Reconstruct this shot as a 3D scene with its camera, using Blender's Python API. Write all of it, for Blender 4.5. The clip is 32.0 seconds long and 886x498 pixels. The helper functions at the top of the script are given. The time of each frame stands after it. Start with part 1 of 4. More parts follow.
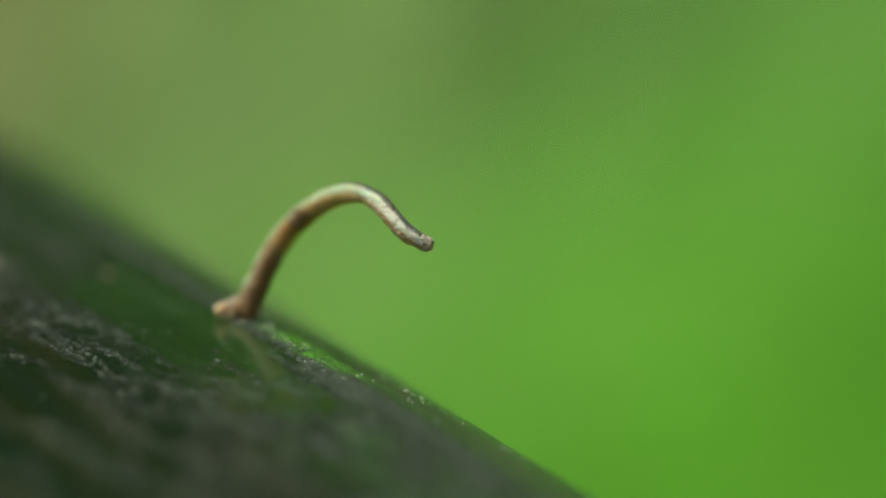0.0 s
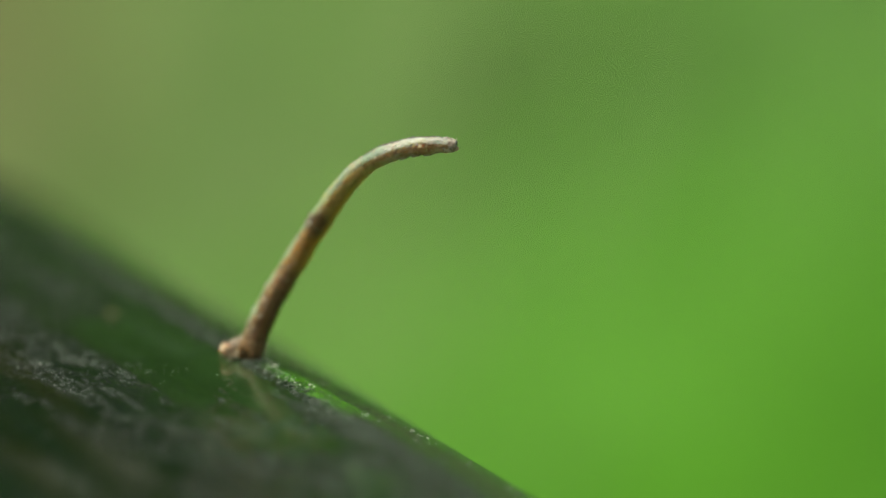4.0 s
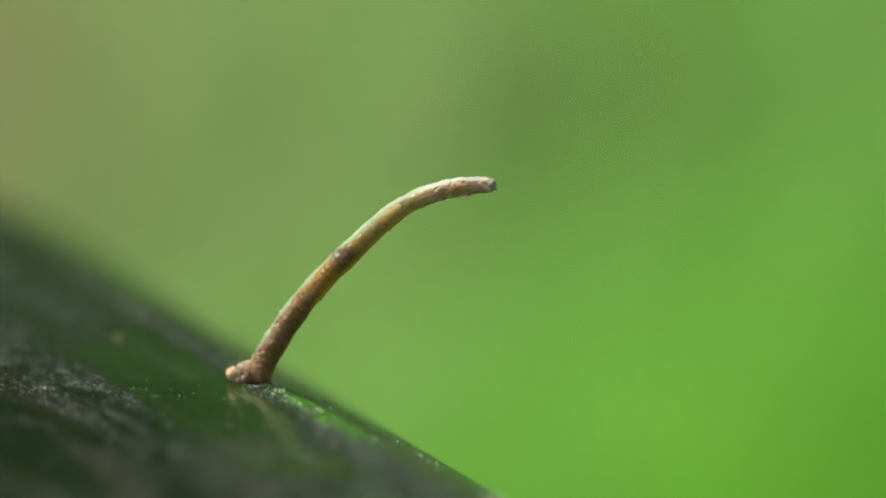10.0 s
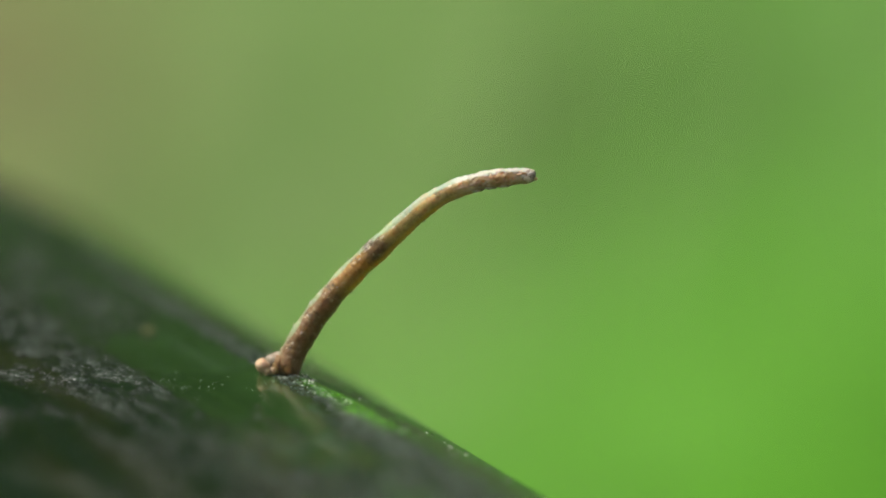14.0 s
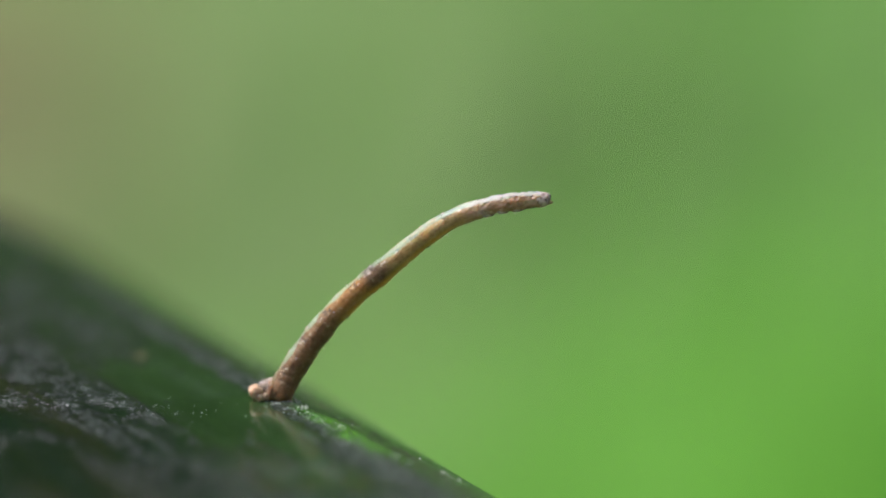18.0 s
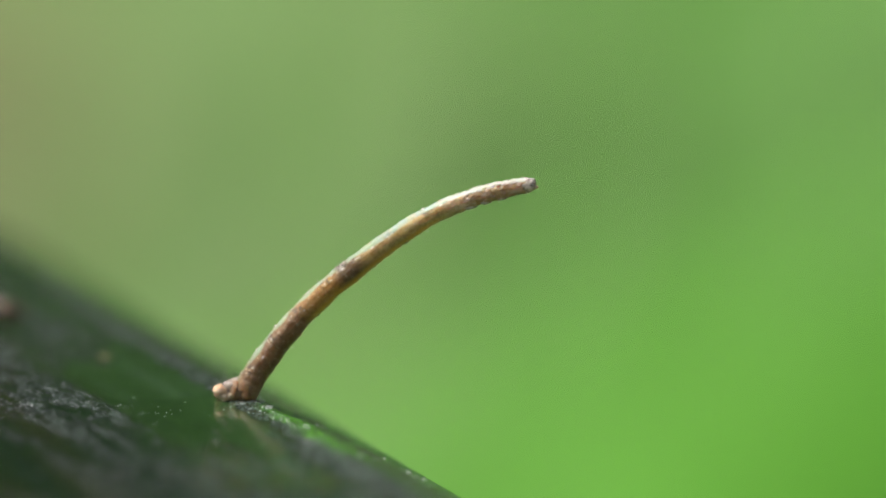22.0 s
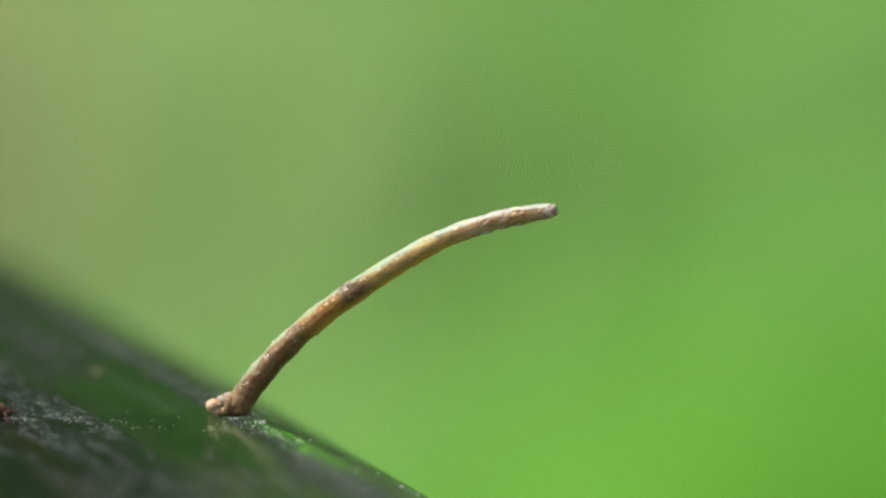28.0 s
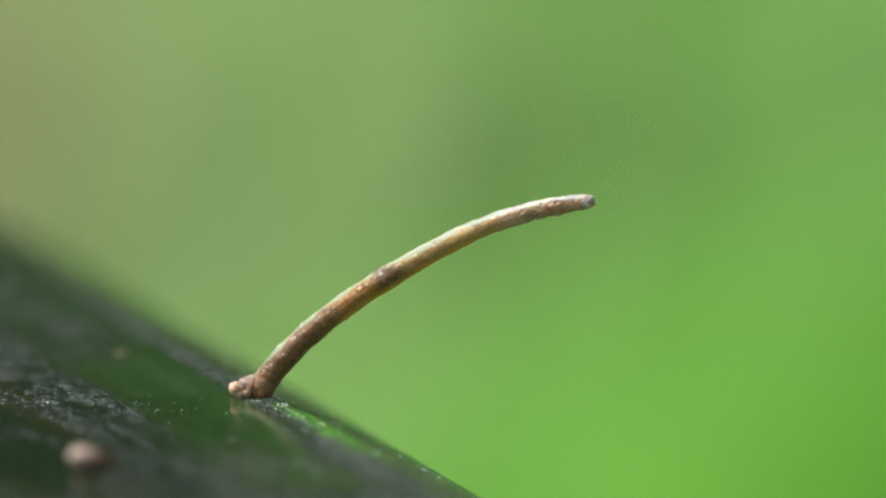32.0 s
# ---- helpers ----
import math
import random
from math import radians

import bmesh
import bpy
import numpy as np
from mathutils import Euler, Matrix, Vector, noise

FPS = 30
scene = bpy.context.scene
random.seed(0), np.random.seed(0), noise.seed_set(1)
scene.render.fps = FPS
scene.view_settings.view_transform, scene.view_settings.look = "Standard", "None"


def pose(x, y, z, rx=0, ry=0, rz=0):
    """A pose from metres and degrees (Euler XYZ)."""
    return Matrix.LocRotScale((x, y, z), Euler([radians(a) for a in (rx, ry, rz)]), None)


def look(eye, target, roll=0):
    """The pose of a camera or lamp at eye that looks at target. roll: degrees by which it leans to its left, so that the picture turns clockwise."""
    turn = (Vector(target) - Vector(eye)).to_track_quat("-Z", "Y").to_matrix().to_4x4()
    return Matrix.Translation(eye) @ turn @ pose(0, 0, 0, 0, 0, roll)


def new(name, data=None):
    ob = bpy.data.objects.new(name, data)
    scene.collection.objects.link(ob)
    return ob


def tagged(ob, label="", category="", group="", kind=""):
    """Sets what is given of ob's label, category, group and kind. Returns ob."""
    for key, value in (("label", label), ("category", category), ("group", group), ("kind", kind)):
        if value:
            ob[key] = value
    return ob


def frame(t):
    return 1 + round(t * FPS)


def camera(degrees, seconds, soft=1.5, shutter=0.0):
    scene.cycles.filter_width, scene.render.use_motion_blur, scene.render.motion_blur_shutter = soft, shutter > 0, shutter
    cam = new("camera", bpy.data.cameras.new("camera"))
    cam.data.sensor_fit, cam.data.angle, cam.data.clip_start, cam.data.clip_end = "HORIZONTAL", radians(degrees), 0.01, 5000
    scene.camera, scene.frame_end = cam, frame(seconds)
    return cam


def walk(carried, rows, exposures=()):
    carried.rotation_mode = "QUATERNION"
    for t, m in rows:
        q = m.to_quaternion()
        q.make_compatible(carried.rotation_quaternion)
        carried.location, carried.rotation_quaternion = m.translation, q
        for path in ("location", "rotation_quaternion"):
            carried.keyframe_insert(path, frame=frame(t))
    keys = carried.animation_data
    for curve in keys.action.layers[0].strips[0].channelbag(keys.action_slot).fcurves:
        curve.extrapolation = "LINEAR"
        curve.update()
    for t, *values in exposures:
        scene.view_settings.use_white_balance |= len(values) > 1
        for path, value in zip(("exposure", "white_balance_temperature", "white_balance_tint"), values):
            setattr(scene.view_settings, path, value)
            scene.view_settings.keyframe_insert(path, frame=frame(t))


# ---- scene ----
MM = 0.001
BASE = Vector((0.0, 0.0, 0.5))          # where the caterpillar holds on to the leaf

cam = camera(8.0, 32.0, soft=2.0)
cam.data.dof.use_dof = True
cam.data.dof.focus_distance = 0.2985
cam.data.dof.aperture_fstop = 12.5
walk(cam, [
    (0, pose(0.00924, -0.30545, 0.50643, 89.411, 0, -0.135)),
    (0.5, pose(0.00923, -0.30538, 0.50635, 89.528, 0, -0.206)),
    (1, pose(0.00922, -0.30526, 0.50624, 89.618, 0, -0.216)),
    (1.5, pose(0.00920, -0.30515, 0.50612, 89.617, 0, -0.171)),
    (2, pose(0.00919, -0.30500, 0.50599, 89.633, 0, -0.134)),
    (2.5, pose(0.00917, -0.30478, 0.50586, 89.640, 0, -0.065)),
    (3, pose(0.00915, -0.30439, 0.50573, 89.741, 0, -0.002)),
    (3.5, pose(0.00914, -0.30380, 0.50560, 89.888, 0, -0.111)),
    (5.5, pose(0.00906, -0.30076, 0.50508, 89.987, 0, -0.008)),
    (6, pose(0.00905, -0.30031, 0.50499, 89.988, 0, 0.002)),
    (6.5, pose(0.00905, -0.30008, 0.50493, 90.045, 0, -0.035)),
    (7, pose(0.00907, -0.30001, 0.50489, 90.067, 0, -0.040)),
    (7.5, pose(0.00908, -0.30000, 0.50487, 90.095, 0, -0.021)),
    (8, pose(0.00911, -0.30000, 0.50485, 90.098, 0, 0.031)),
    (8.5, pose(0.00914, -0.30000, 0.50483, 90.142, 0, 0.030)),
    (9, pose(0.00920, -0.30000, 0.50479, 90.173, 0, 0.010)),
    (9.5, pose(0.00930, -0.30000, 0.50474, 90.238, 0, 0.115)),
    (10, pose(0.00942, -0.30000, 0.50467, 90.305, 0, 0.037)),
    (10.5, pose(0.00956, -0.30000, 0.50461, 90.287, 0, 0.086)),
    (11, pose(0.00970, -0.30000, 0.50454, 90.331, 0, 0.152)),
    (11.5, pose(0.00984, -0.30000, 0.50446, 90.345, 0, 0.202)),
    (12, pose(0.00998, -0.30000, 0.50439, 90.366, 0, 0.244)),
    (12.5, pose(0.01009, -0.30000, 0.50432, 90.356, 0, 0.328)),
    (13, pose(0.01017, -0.30000, 0.50424, 90.348, 0, 0.406)),
    (13.5, pose(0.01020, -0.30000, 0.50416, 90.325, 0, 0.458)),
    (15.5, pose(0.01007, -0.30000, 0.50379, 90.498, 0, 0.411)),
    (16, pose(0.01002, -0.30000, 0.50369, 90.539, 0, 0.425)),
    (16.5, pose(0.00997, -0.30000, 0.50360, 90.572, 0, 0.391)),
    (17, pose(0.00990, -0.30000, 0.50351, 90.668, 0, 0.370)),
    (17.5, pose(0.00984, -0.30000, 0.50341, 90.694, 0, 0.350)),
    (18, pose(0.00976, -0.30000, 0.50332, 90.720, 0, 0.305)),
    (18.5, pose(0.00968, -0.30000, 0.50321, 90.669, 0, 0.359)),
    (19, pose(0.00956, -0.30000, 0.50310, 90.691, 0, 0.321)),
    (19.5, pose(0.00941, -0.30000, 0.50297, 90.709, 0, 0.300)),
    (20, pose(0.00922, -0.30000, 0.50282, 90.776, 0, 0.241)),
    (20.5, pose(0.00903, -0.30000, 0.50267, 90.883, 0, -0.023)),
    (21, pose(0.00882, -0.30000, 0.50251, 90.944, 0, -0.234)),
    (21.5, pose(0.00862, -0.30000, 0.50236, 90.974, 0, -0.272)),
    (22, pose(0.00842, -0.30000, 0.50221, 90.932, 0, -0.272)),
    (22.5, pose(0.00823, -0.30000, 0.50207, 90.934, 0, -0.293)),
    (23, pose(0.00804, -0.30000, 0.50196, 90.994, 0, -0.274)),
    (23.5, pose(0.00787, -0.30000, 0.50189, 91.007, 0, -0.378)),
    (24, pose(0.00770, -0.30000, 0.50185, 90.999, 0, -0.393)),
    (24.5, pose(0.00754, -0.30000, 0.50183, 90.950, 0, -0.314)),
    (25, pose(0.00739, -0.30000, 0.50180, 90.954, 0, -0.258)),
    (25.5, pose(0.00723, -0.30000, 0.50178, 90.974, 0, -0.343)),
    (27.5, pose(0.00666, -0.30000, 0.50172, 91.174, 0, -0.655)),
    (28, pose(0.00663, -0.30000, 0.50176, 91.151, 0, -0.676)),
    (28.5, pose(0.00670, -0.30000, 0.50184, 91.182, 0, -0.632)),
    (29, pose(0.00684, -0.30000, 0.50196, 91.066, 0, -0.534)),
    (29.5, pose(0.00702, -0.30000, 0.50209, 91.079, 0, -0.593)),
    (30, pose(0.00722, -0.30000, 0.50223, 91.060, 0, -0.634)),
    (30.5, pose(0.00741, -0.30000, 0.50237, 90.979, 0, -0.457)),
    (31, pose(0.00760, -0.30000, 0.50251, 90.906, 0, -0.343)),
    (31.5, pose(0.00777, -0.30000, 0.50263, 90.875, 0, -0.303)),
    (32, pose(0.00789, -0.30000, 0.50272, 90.811, 0, -0.232)),
], exposures=[
    (0, -0.32, 7150, -9), (2, -0.30, 7500, -13), (3.5, -0.30, 7350, -9), (6, -0.13, 6850, -1), (9, -0.09, 6900, 0), (10.3, -0.09, 7000, -2), (12, -0.08, 6800, 2), (13, -0.08, 6900, 1), (16, -0.10, 6250, 13),
    (19, -0.06, 6050, 17), (20.5, 0.02, 6050, 17), (22, 0.05, 6250, 11), (24, 0.08, 6300, 9), (28, 0.09, 6500, 5.5), (30, 0.10, 6750, 3), (31, 0.09, 6400, 8), (32, 0.10, 6300, 11)])

# ---- light: bright haze above the garden ----
SUN_FROM = Vector((-0.48, -0.04, 0.88)).normalized()
world = bpy.data.worlds.new("hazy_sky")
scene.world = world
world.use_nodes = True
wn = world.node_tree.nodes
sky = wn.new("ShaderNodeTexSky")
sky.sky_type = "NISHITA"
sky.sun_disc = False
sky.sun_elevation = math.asin(SUN_FROM.z)
sky.sun_rotation = math.atan2(SUN_FROM.x, SUN_FROM.y)
sky.dust_density = 9.0
sky.air_density = 0.7
sky.ozone_density = 0.3
world.node_tree.links.new(sky.outputs[0], wn["Background"].inputs[0])
wn["Background"].inputs[1].default_value = 0.15
sun_data = bpy.data.lights.new("sun", "SUN")
sun_data.energy, sun_data.angle, sun_data.color = 3.3, radians(16), (1.0, 0.97, 0.91)
sun = new("sun", sun_data)
sun.matrix_world = look(SUN_FROM * 5, (0, 0, 0))


# ---- materials ----
class Mat:
    """A small builder round one node material."""

    def __init__(self, name, rough=0.5, spec=0.5):
        self.m = bpy.data.materials.new(name)
        self.m.use_nodes = True
        self.t = self.m.node_tree
        self.b = self.t.nodes["Principled BSDF"]
        self.b.inputs["Roughness"].default_value = rough
        self.b.inputs["Specular IOR Level"].default_value = spec
        self.c = self.t.nodes.new("ShaderNodeTexCoord").outputs["Object"]

    def link(self, a, b):
        self.t.links.new(a, b)
        return self

    def coords(self, scale, source=None):
        n = self.t.nodes.new("ShaderNodeMapping")
        n.inputs["Scale"].default_value = scale
        self.link(source or self.c, n.inputs[0])
        return n.outputs[0]

    def noise(self, scale, detail=4, rough=0.55, source=None, seed=None):
        n = self.t.nodes.new("ShaderNodeTexNoise")
        n.noise_dimensions = "4D"
        n.inputs["Scale"].default_value = 1.0
        n.inputs["Detail"].default_value = detail
        n.inputs["Roughness"].default_value = rough
        s = scale if isinstance(scale, tuple) else (scale,) * 3
        self.link(self.coords(s, source), n.inputs["Vector"])
        if seed is not None:
            if isinstance(seed, (int, float)):
                n.inputs["W"].default_value = seed
            else:
                self.link(seed, n.inputs["W"])
        return n.outputs[0]

    def cells(self, scale, seed=None):
        n = self.t.nodes.new("ShaderNodeTexVoronoi")
        n.inputs["Scale"].default_value = 1.0
        s = scale if isinstance(scale, tuple) else (scale,) * 3
        self.link(self.coords(s), n.inputs["Vector"])
        return n.outputs["Distance"]

    def span(self, value, lo, hi, a=0.0, b=1.0):
        n = self.t.nodes.new("ShaderNodeMapRange")
        n.interpolation_type = "SMOOTHSTEP"
        for i, x in zip((1, 2, 3, 4), (lo, hi, a, b)):
            n.inputs[i].default_value = x
        self.link(value, n.inputs[0])
        return n.outputs[0]

    def maths(self, op, a, b):
        n = self.t.nodes.new("ShaderNodeMath")
        n.operation = op
        for s, x in zip(n.inputs, (a, b)):
            if isinstance(x, (int, float)):
                s.default_value = x
            else:
                self.link(x, s)
        return n.outputs[0]

    def mix(self, fac, a, b, how="MIX"):
        n = self.t.nodes.new("ShaderNodeMix")
        n.data_type, n.blend_type = "RGBA", how
        for s, x in ((n.inputs[0], fac), (n.inputs[6], a), (n.inputs[7], b)):
            if isinstance(x, (int, float)):
                s.default_value = x
            elif isinstance(x, tuple):
                s.default_value = (*x, 1)
            else:
                self.link(x, s)
        return n.outputs[2]

    def bump(self, height, distance, strength=1.0):
        n = self.t.nodes.new("ShaderNodeBump")
        n.inputs["Strength"].default_value = strength
        n.inputs["Distance"].default_value = distance
        self.link(height, n.inputs["Height"])
        self.link(n.outputs[0], self.b.inputs["Normal"])
        return self

    def colour(self, c):
        if isinstance(c, tuple):
            self.b.inputs["Base Color"].default_value = (*c, 1)
        else:
            self.link(c, self.b.inputs["Base Color"])
        return self

    def rough(self, r):
        return self.link(r, self.b.inputs["Roughness"])

    def axis(self, i):
        n = self.t.nodes.new("ShaderNodeSeparateXYZ")
        self.link(self.c, n.inputs[0])
        return n.outputs[i]

    def band(self, value, a, b, soft):
        """1 between a and b."""
        return self.maths("MULTIPLY", self.span(value, a - soft, a + soft), self.span(value, b - soft, b + soft, 1.0, 0.0))


def strap_leaf_material():
    """Dark green cuticle, streaked along the leaf by a grey waxy film with sky sheen painted in, finely crinkled where
    the film is worn.
    """
    m = Mat("dark_waxy_leaf", spec=0.6)
    broad = m.noise((330, 50, 200), 3, 0.5, seed=2.1)
    patch = m.noise((1250, 600, 800), 6, 0.68, seed=5.3)
    fine = m.noise((1900, 5200, 2800), 5, 0.7, seed=1.7)
    micro = m.noise((3600, 9500, 5000), 3, 0.6, seed=9.2)
    v = m.maths("ADD", m.axis(0), m.maths("MULTIPLY", m.maths("SUBTRACT", patch, 0.5), 1.6 * MM))
    u = m.axis(1)
    mottle = m.noise((3600, 2300, 2000), 6, 0.74, seed=15.0)
    warp = m.maths("ADD", v, m.maths("MULTIPLY", m.maths("SUBTRACT", broad, 0.5), 3.0 * MM))
    clouds = m.noise((520, 190, 300), 5, 0.6, seed=21.0)
    sheen_film = m.maths("MULTIPLY", m.band(warp, -10.6 * MM, -6.0 * MM, 0.8 * MM), m.span(u, -14 * MM, -8 * MM, 0.75, 1.0))
    sheen_film = m.maths("MULTIPLY", sheen_film, m.span(clouds, 0.40, 0.52, 0.2, 1.0))
    sheen_film = m.maths("MAXIMUM", sheen_film, m.maths("MULTIPLY", m.span(clouds, 0.46, 0.58), m.span(u, -6 * MM, -2 * MM, 0.85, 0.12)))
    sheen_film = m.maths("MAXIMUM", sheen_film, m.maths("MULTIPLY", m.span(clouds, 0.48, 0.60), m.band(warp, -30 * MM, -10 * MM, 0.9 * MM)))
    far = m.maths("MULTIPLY", m.span(u, 5 * MM, 14 * MM, 0.0, 0.75), m.span(clouds, 0.34, 0.56, 0.3, 1.0))
    sheen_film = m.maths("MAXIMUM", sheen_film, m.maths("MULTIPLY", far, m.span(v, -2.5 * MM, -1.0 * MM, 1.0, 0.6)))
    blots = m.noise((850, 240, 400), 4, 0.6, seed=31.0)
    sheen_film = m.maths("MULTIPLY", sheen_film, m.maths("MAXIMUM", m.span(blots, 0.43, 0.55, 0.12, 1.0), m.span(u, -6 * MM, -2 * MM, 0.0, 0.6)))
    sheen_film = m.maths("MULTIPLY", sheen_film, m.span(patch, 0.34, 0.60, 0.15, 1.0))
    sheen_film = m.maths("MULTIPLY", sheen_film, m.span(mottle, 0.38, 0.62, 0.1, 1.0))
    sheen_film = m.span(m.maths("ADD", sheen_film, m.maths("MULTIPLY", m.span(u, -15 * MM, -7 * MM, 0.15, 0.0), m.span(clouds, 0.38, 0.52))), 0.09, 0.38)
    sheen_film = m.maths("MULTIPLY", sheen_film, m.span(v, -0.6 * MM, 0.2 * MM, 1.0, 0.0))
    sheen_film = m.maths("MULTIPLY", sheen_film, m.span(v, -17 * MM, -11 * MM, 0.35, 1.0))
    sheen_film = m.maths("MULTIPLY", sheen_film, m.maths("MAXIMUM", m.span(u, -12 * MM, -5 * MM, 0.42, 1.0), m.span(v, -9 * MM, -6 * MM)))
    sheen_smear = m.span(m.noise((620, 360, 400), 4, 0.55, seed=44.0), 0.45, 0.62)
    sheen_smear = m.maths("MULTIPLY", m.maths("MULTIPLY", sheen_smear, m.band(v, -9 * MM, -0.8 * MM, 0.6 * MM)), m.span(u, -9 * MM, -5 * MM, 0.26, 0.0))
    sheen_film = m.maths("MAXIMUM", sheen_film, sheen_smear)
    stripe = m.maths("MULTIPLY", m.band(v, -0.35 * MM, 0.8 * MM, 0.35 * MM), m.span(u, -12 * MM, -5 * MM, 0.7, 1.0))
    keel = m.maths("MULTIPLY", stripe, m.maths("MULTIPLY", m.span(mottle, 0.42, 0.56), m.span(broad, 0.36, 0.56, 0.35, 1.0)))
    clean = m.maths("MULTIPLY", m.band(v, -2.6 * MM, 0.1 * MM, 0.5 * MM), m.band(u, -8.5 * MM, 0.5 * MM, 2.0 * MM))
    sheen_film = m.maths("MULTIPLY", sheen_film, m.maths("SUBTRACT", 1.0, m.maths("MULTIPLY", clean, 0.6)))
    wide = m.maths("MULTIPLY", m.band(v, -0.9 * MM, 1.5 * MM, 0.5 * MM), m.maths("MULTIPLY", m.span(blots, 0.40, 0.54), m.span(u, -9 * MM, -4 * MM, 0.8, 0.0)))
    sheen_film = m.maths("MAXIMUM", sheen_film, m.maths("MAXIMUM", m.span(keel, 0.1, 0.5), wide))
    grain = m.span(m.maths("ADD", m.maths("MULTIPLY", fine, 0.6), m.maths("MULTIPLY", micro, 0.4)), 0.47, 0.58)
    fresh = m.mix(m.span(patch, 0.3, 0.7), (0.014, 0.034, 0.010), (0.022, 0.056, 0.015))
    stale = m.mix(m.span(broad, 0.40, 0.60), (0.006, 0.015, 0.007), (0.013, 0.018, 0.006))
    green = m.mix(m.span(v, -9.0 * MM, -3.5 * MM), stale, fresh)
    green = m.mix(m.span(v, 1.4 * MM, 3.4 * MM), green, m.mix(m.span(micro, 0.38, 0.62), (0.014, 0.045, 0.009), (0.10, 0.30, 0.042)))
    # the sky's cool reflection is put into the grey of the film
    grey = m.mix(grain, (0.018, 0.034, 0.024), (0.096, 0.134, 0.105))
    # pale dashes in the colour stand in for glints on the crinkles
    glint_dashes = m.maths("MULTIPLY", m.span(micro, 0.57, 0.63), m.span(mottle, 0.46, 0.56))
    grey = m.mix(m.maths("MULTIPLY", glint_dashes, 0.5), grey, (0.40, 0.45, 0.40))
    bare = m.mix(sheen_film, green, grey)
    dry = m.maths("MULTIPLY", m.band(v, 2.9 * MM, 5.2 * MM, 0.5 * MM), m.span(patch, 0.40, 0.55))
    bare = m.mix(m.maths("MULTIPLY", dry, 0.8), bare, m.mix(grain, (0.035, 0.035, 0.022), (0.15, 0.13, 0.10)))
    # a vivid green stretch near the margin: bright foliage's reflection painted in
    near = m.maths("MULTIPLY", m.band(v, 0.35 * MM, 2.6 * MM, 0.3 * MM), m.band(u, -10.5 * MM, -2.2 * MM, 1.6 * MM))
    fibre = m.noise((4800, 1000, 400), 4, 0.7, seed=12.0)
    green_gleam = m.maths("MULTIPLY", m.maths("MULTIPLY", near, m.span(fine, 0.38, 0.52, 0.25, 1.0)), m.span(fibre, 0.43, 0.52))
    m.colour(m.mix(green_gleam, bare, m.mix(grain, (0.07, 0.32, 0.008), (0.20, 0.60, 0.02))))
    glossy = m.maths("MULTIPLY", m.band(v, -5.0 * MM, 0.4 * MM, 0.5 * MM), m.band(u, -16 * MM, 1.5 * MM, 1.0 * MM))
    m.rough(m.maths("SUBTRACT", m.maths("ADD", m.span(sheen_film, 0.0, 1.0, 0.13, 0.22), m.span(micro, 0.4, 0.6, 0.06, 0.0)), m.maths("MULTIPLY", glossy, m.span(sheen_film, 0.0, 0.5, 0.04, 0.0))))
    ridges = m.maths("MULTIPLY", m.noise((1500, 120, 100), 3, 0.5, seed=8.0), m.span(glossy, 0.0, 1.0, 1.0, 0.12))
    margin = m.span(v, 1.2 * MM, 2.2 * MM, 0.0, 0.9)
    worn = m.maths("MAXIMUM", m.maths("MULTIPLY", m.maths("SUBTRACT", m.span(sheen_film, 0.0, 0.7, 0.06, 1.0), m.maths("MULTIPLY", glossy, 0.05)), m.span(v, -17 * MM, -11 * MM, 0.4, 1.0)), margin)
    height = m.maths("ADD", m.maths("MULTIPLY", ridges, 0.25), m.maths("MULTIPLY", sheen_film, 0.10))
    height = m.maths("ADD", height, m.maths("MULTIPLY", m.maths("ADD", fine, m.maths("MULTIPLY", micro, 0.9)), worn))
    m.bump(height, 0.00030, 1.0)
    return m.m


SKIN_STOPS = ((0.0, (0.30, 0.186, 0.095)), (0.05, (0.225, 0.129, 0.060)), (0.26, (0.26, 0.152, 0.067)), (0.32, (0.45, 0.255, 0.082)),
             (0.41, (0.50, 0.265, 0.069)), (0.45, (0.22, 0.142, 0.071)), (0.50, (0.23, 0.152, 0.073)), (0.54, (0.56, 0.392, 0.155)),
             (0.66, (0.62, 0.461, 0.189)), (0.76, (0.60, 0.451, 0.215)), (0.84, (0.52, 0.353, 0.202)), (1.0, (0.46, 0.304, 0.181)))


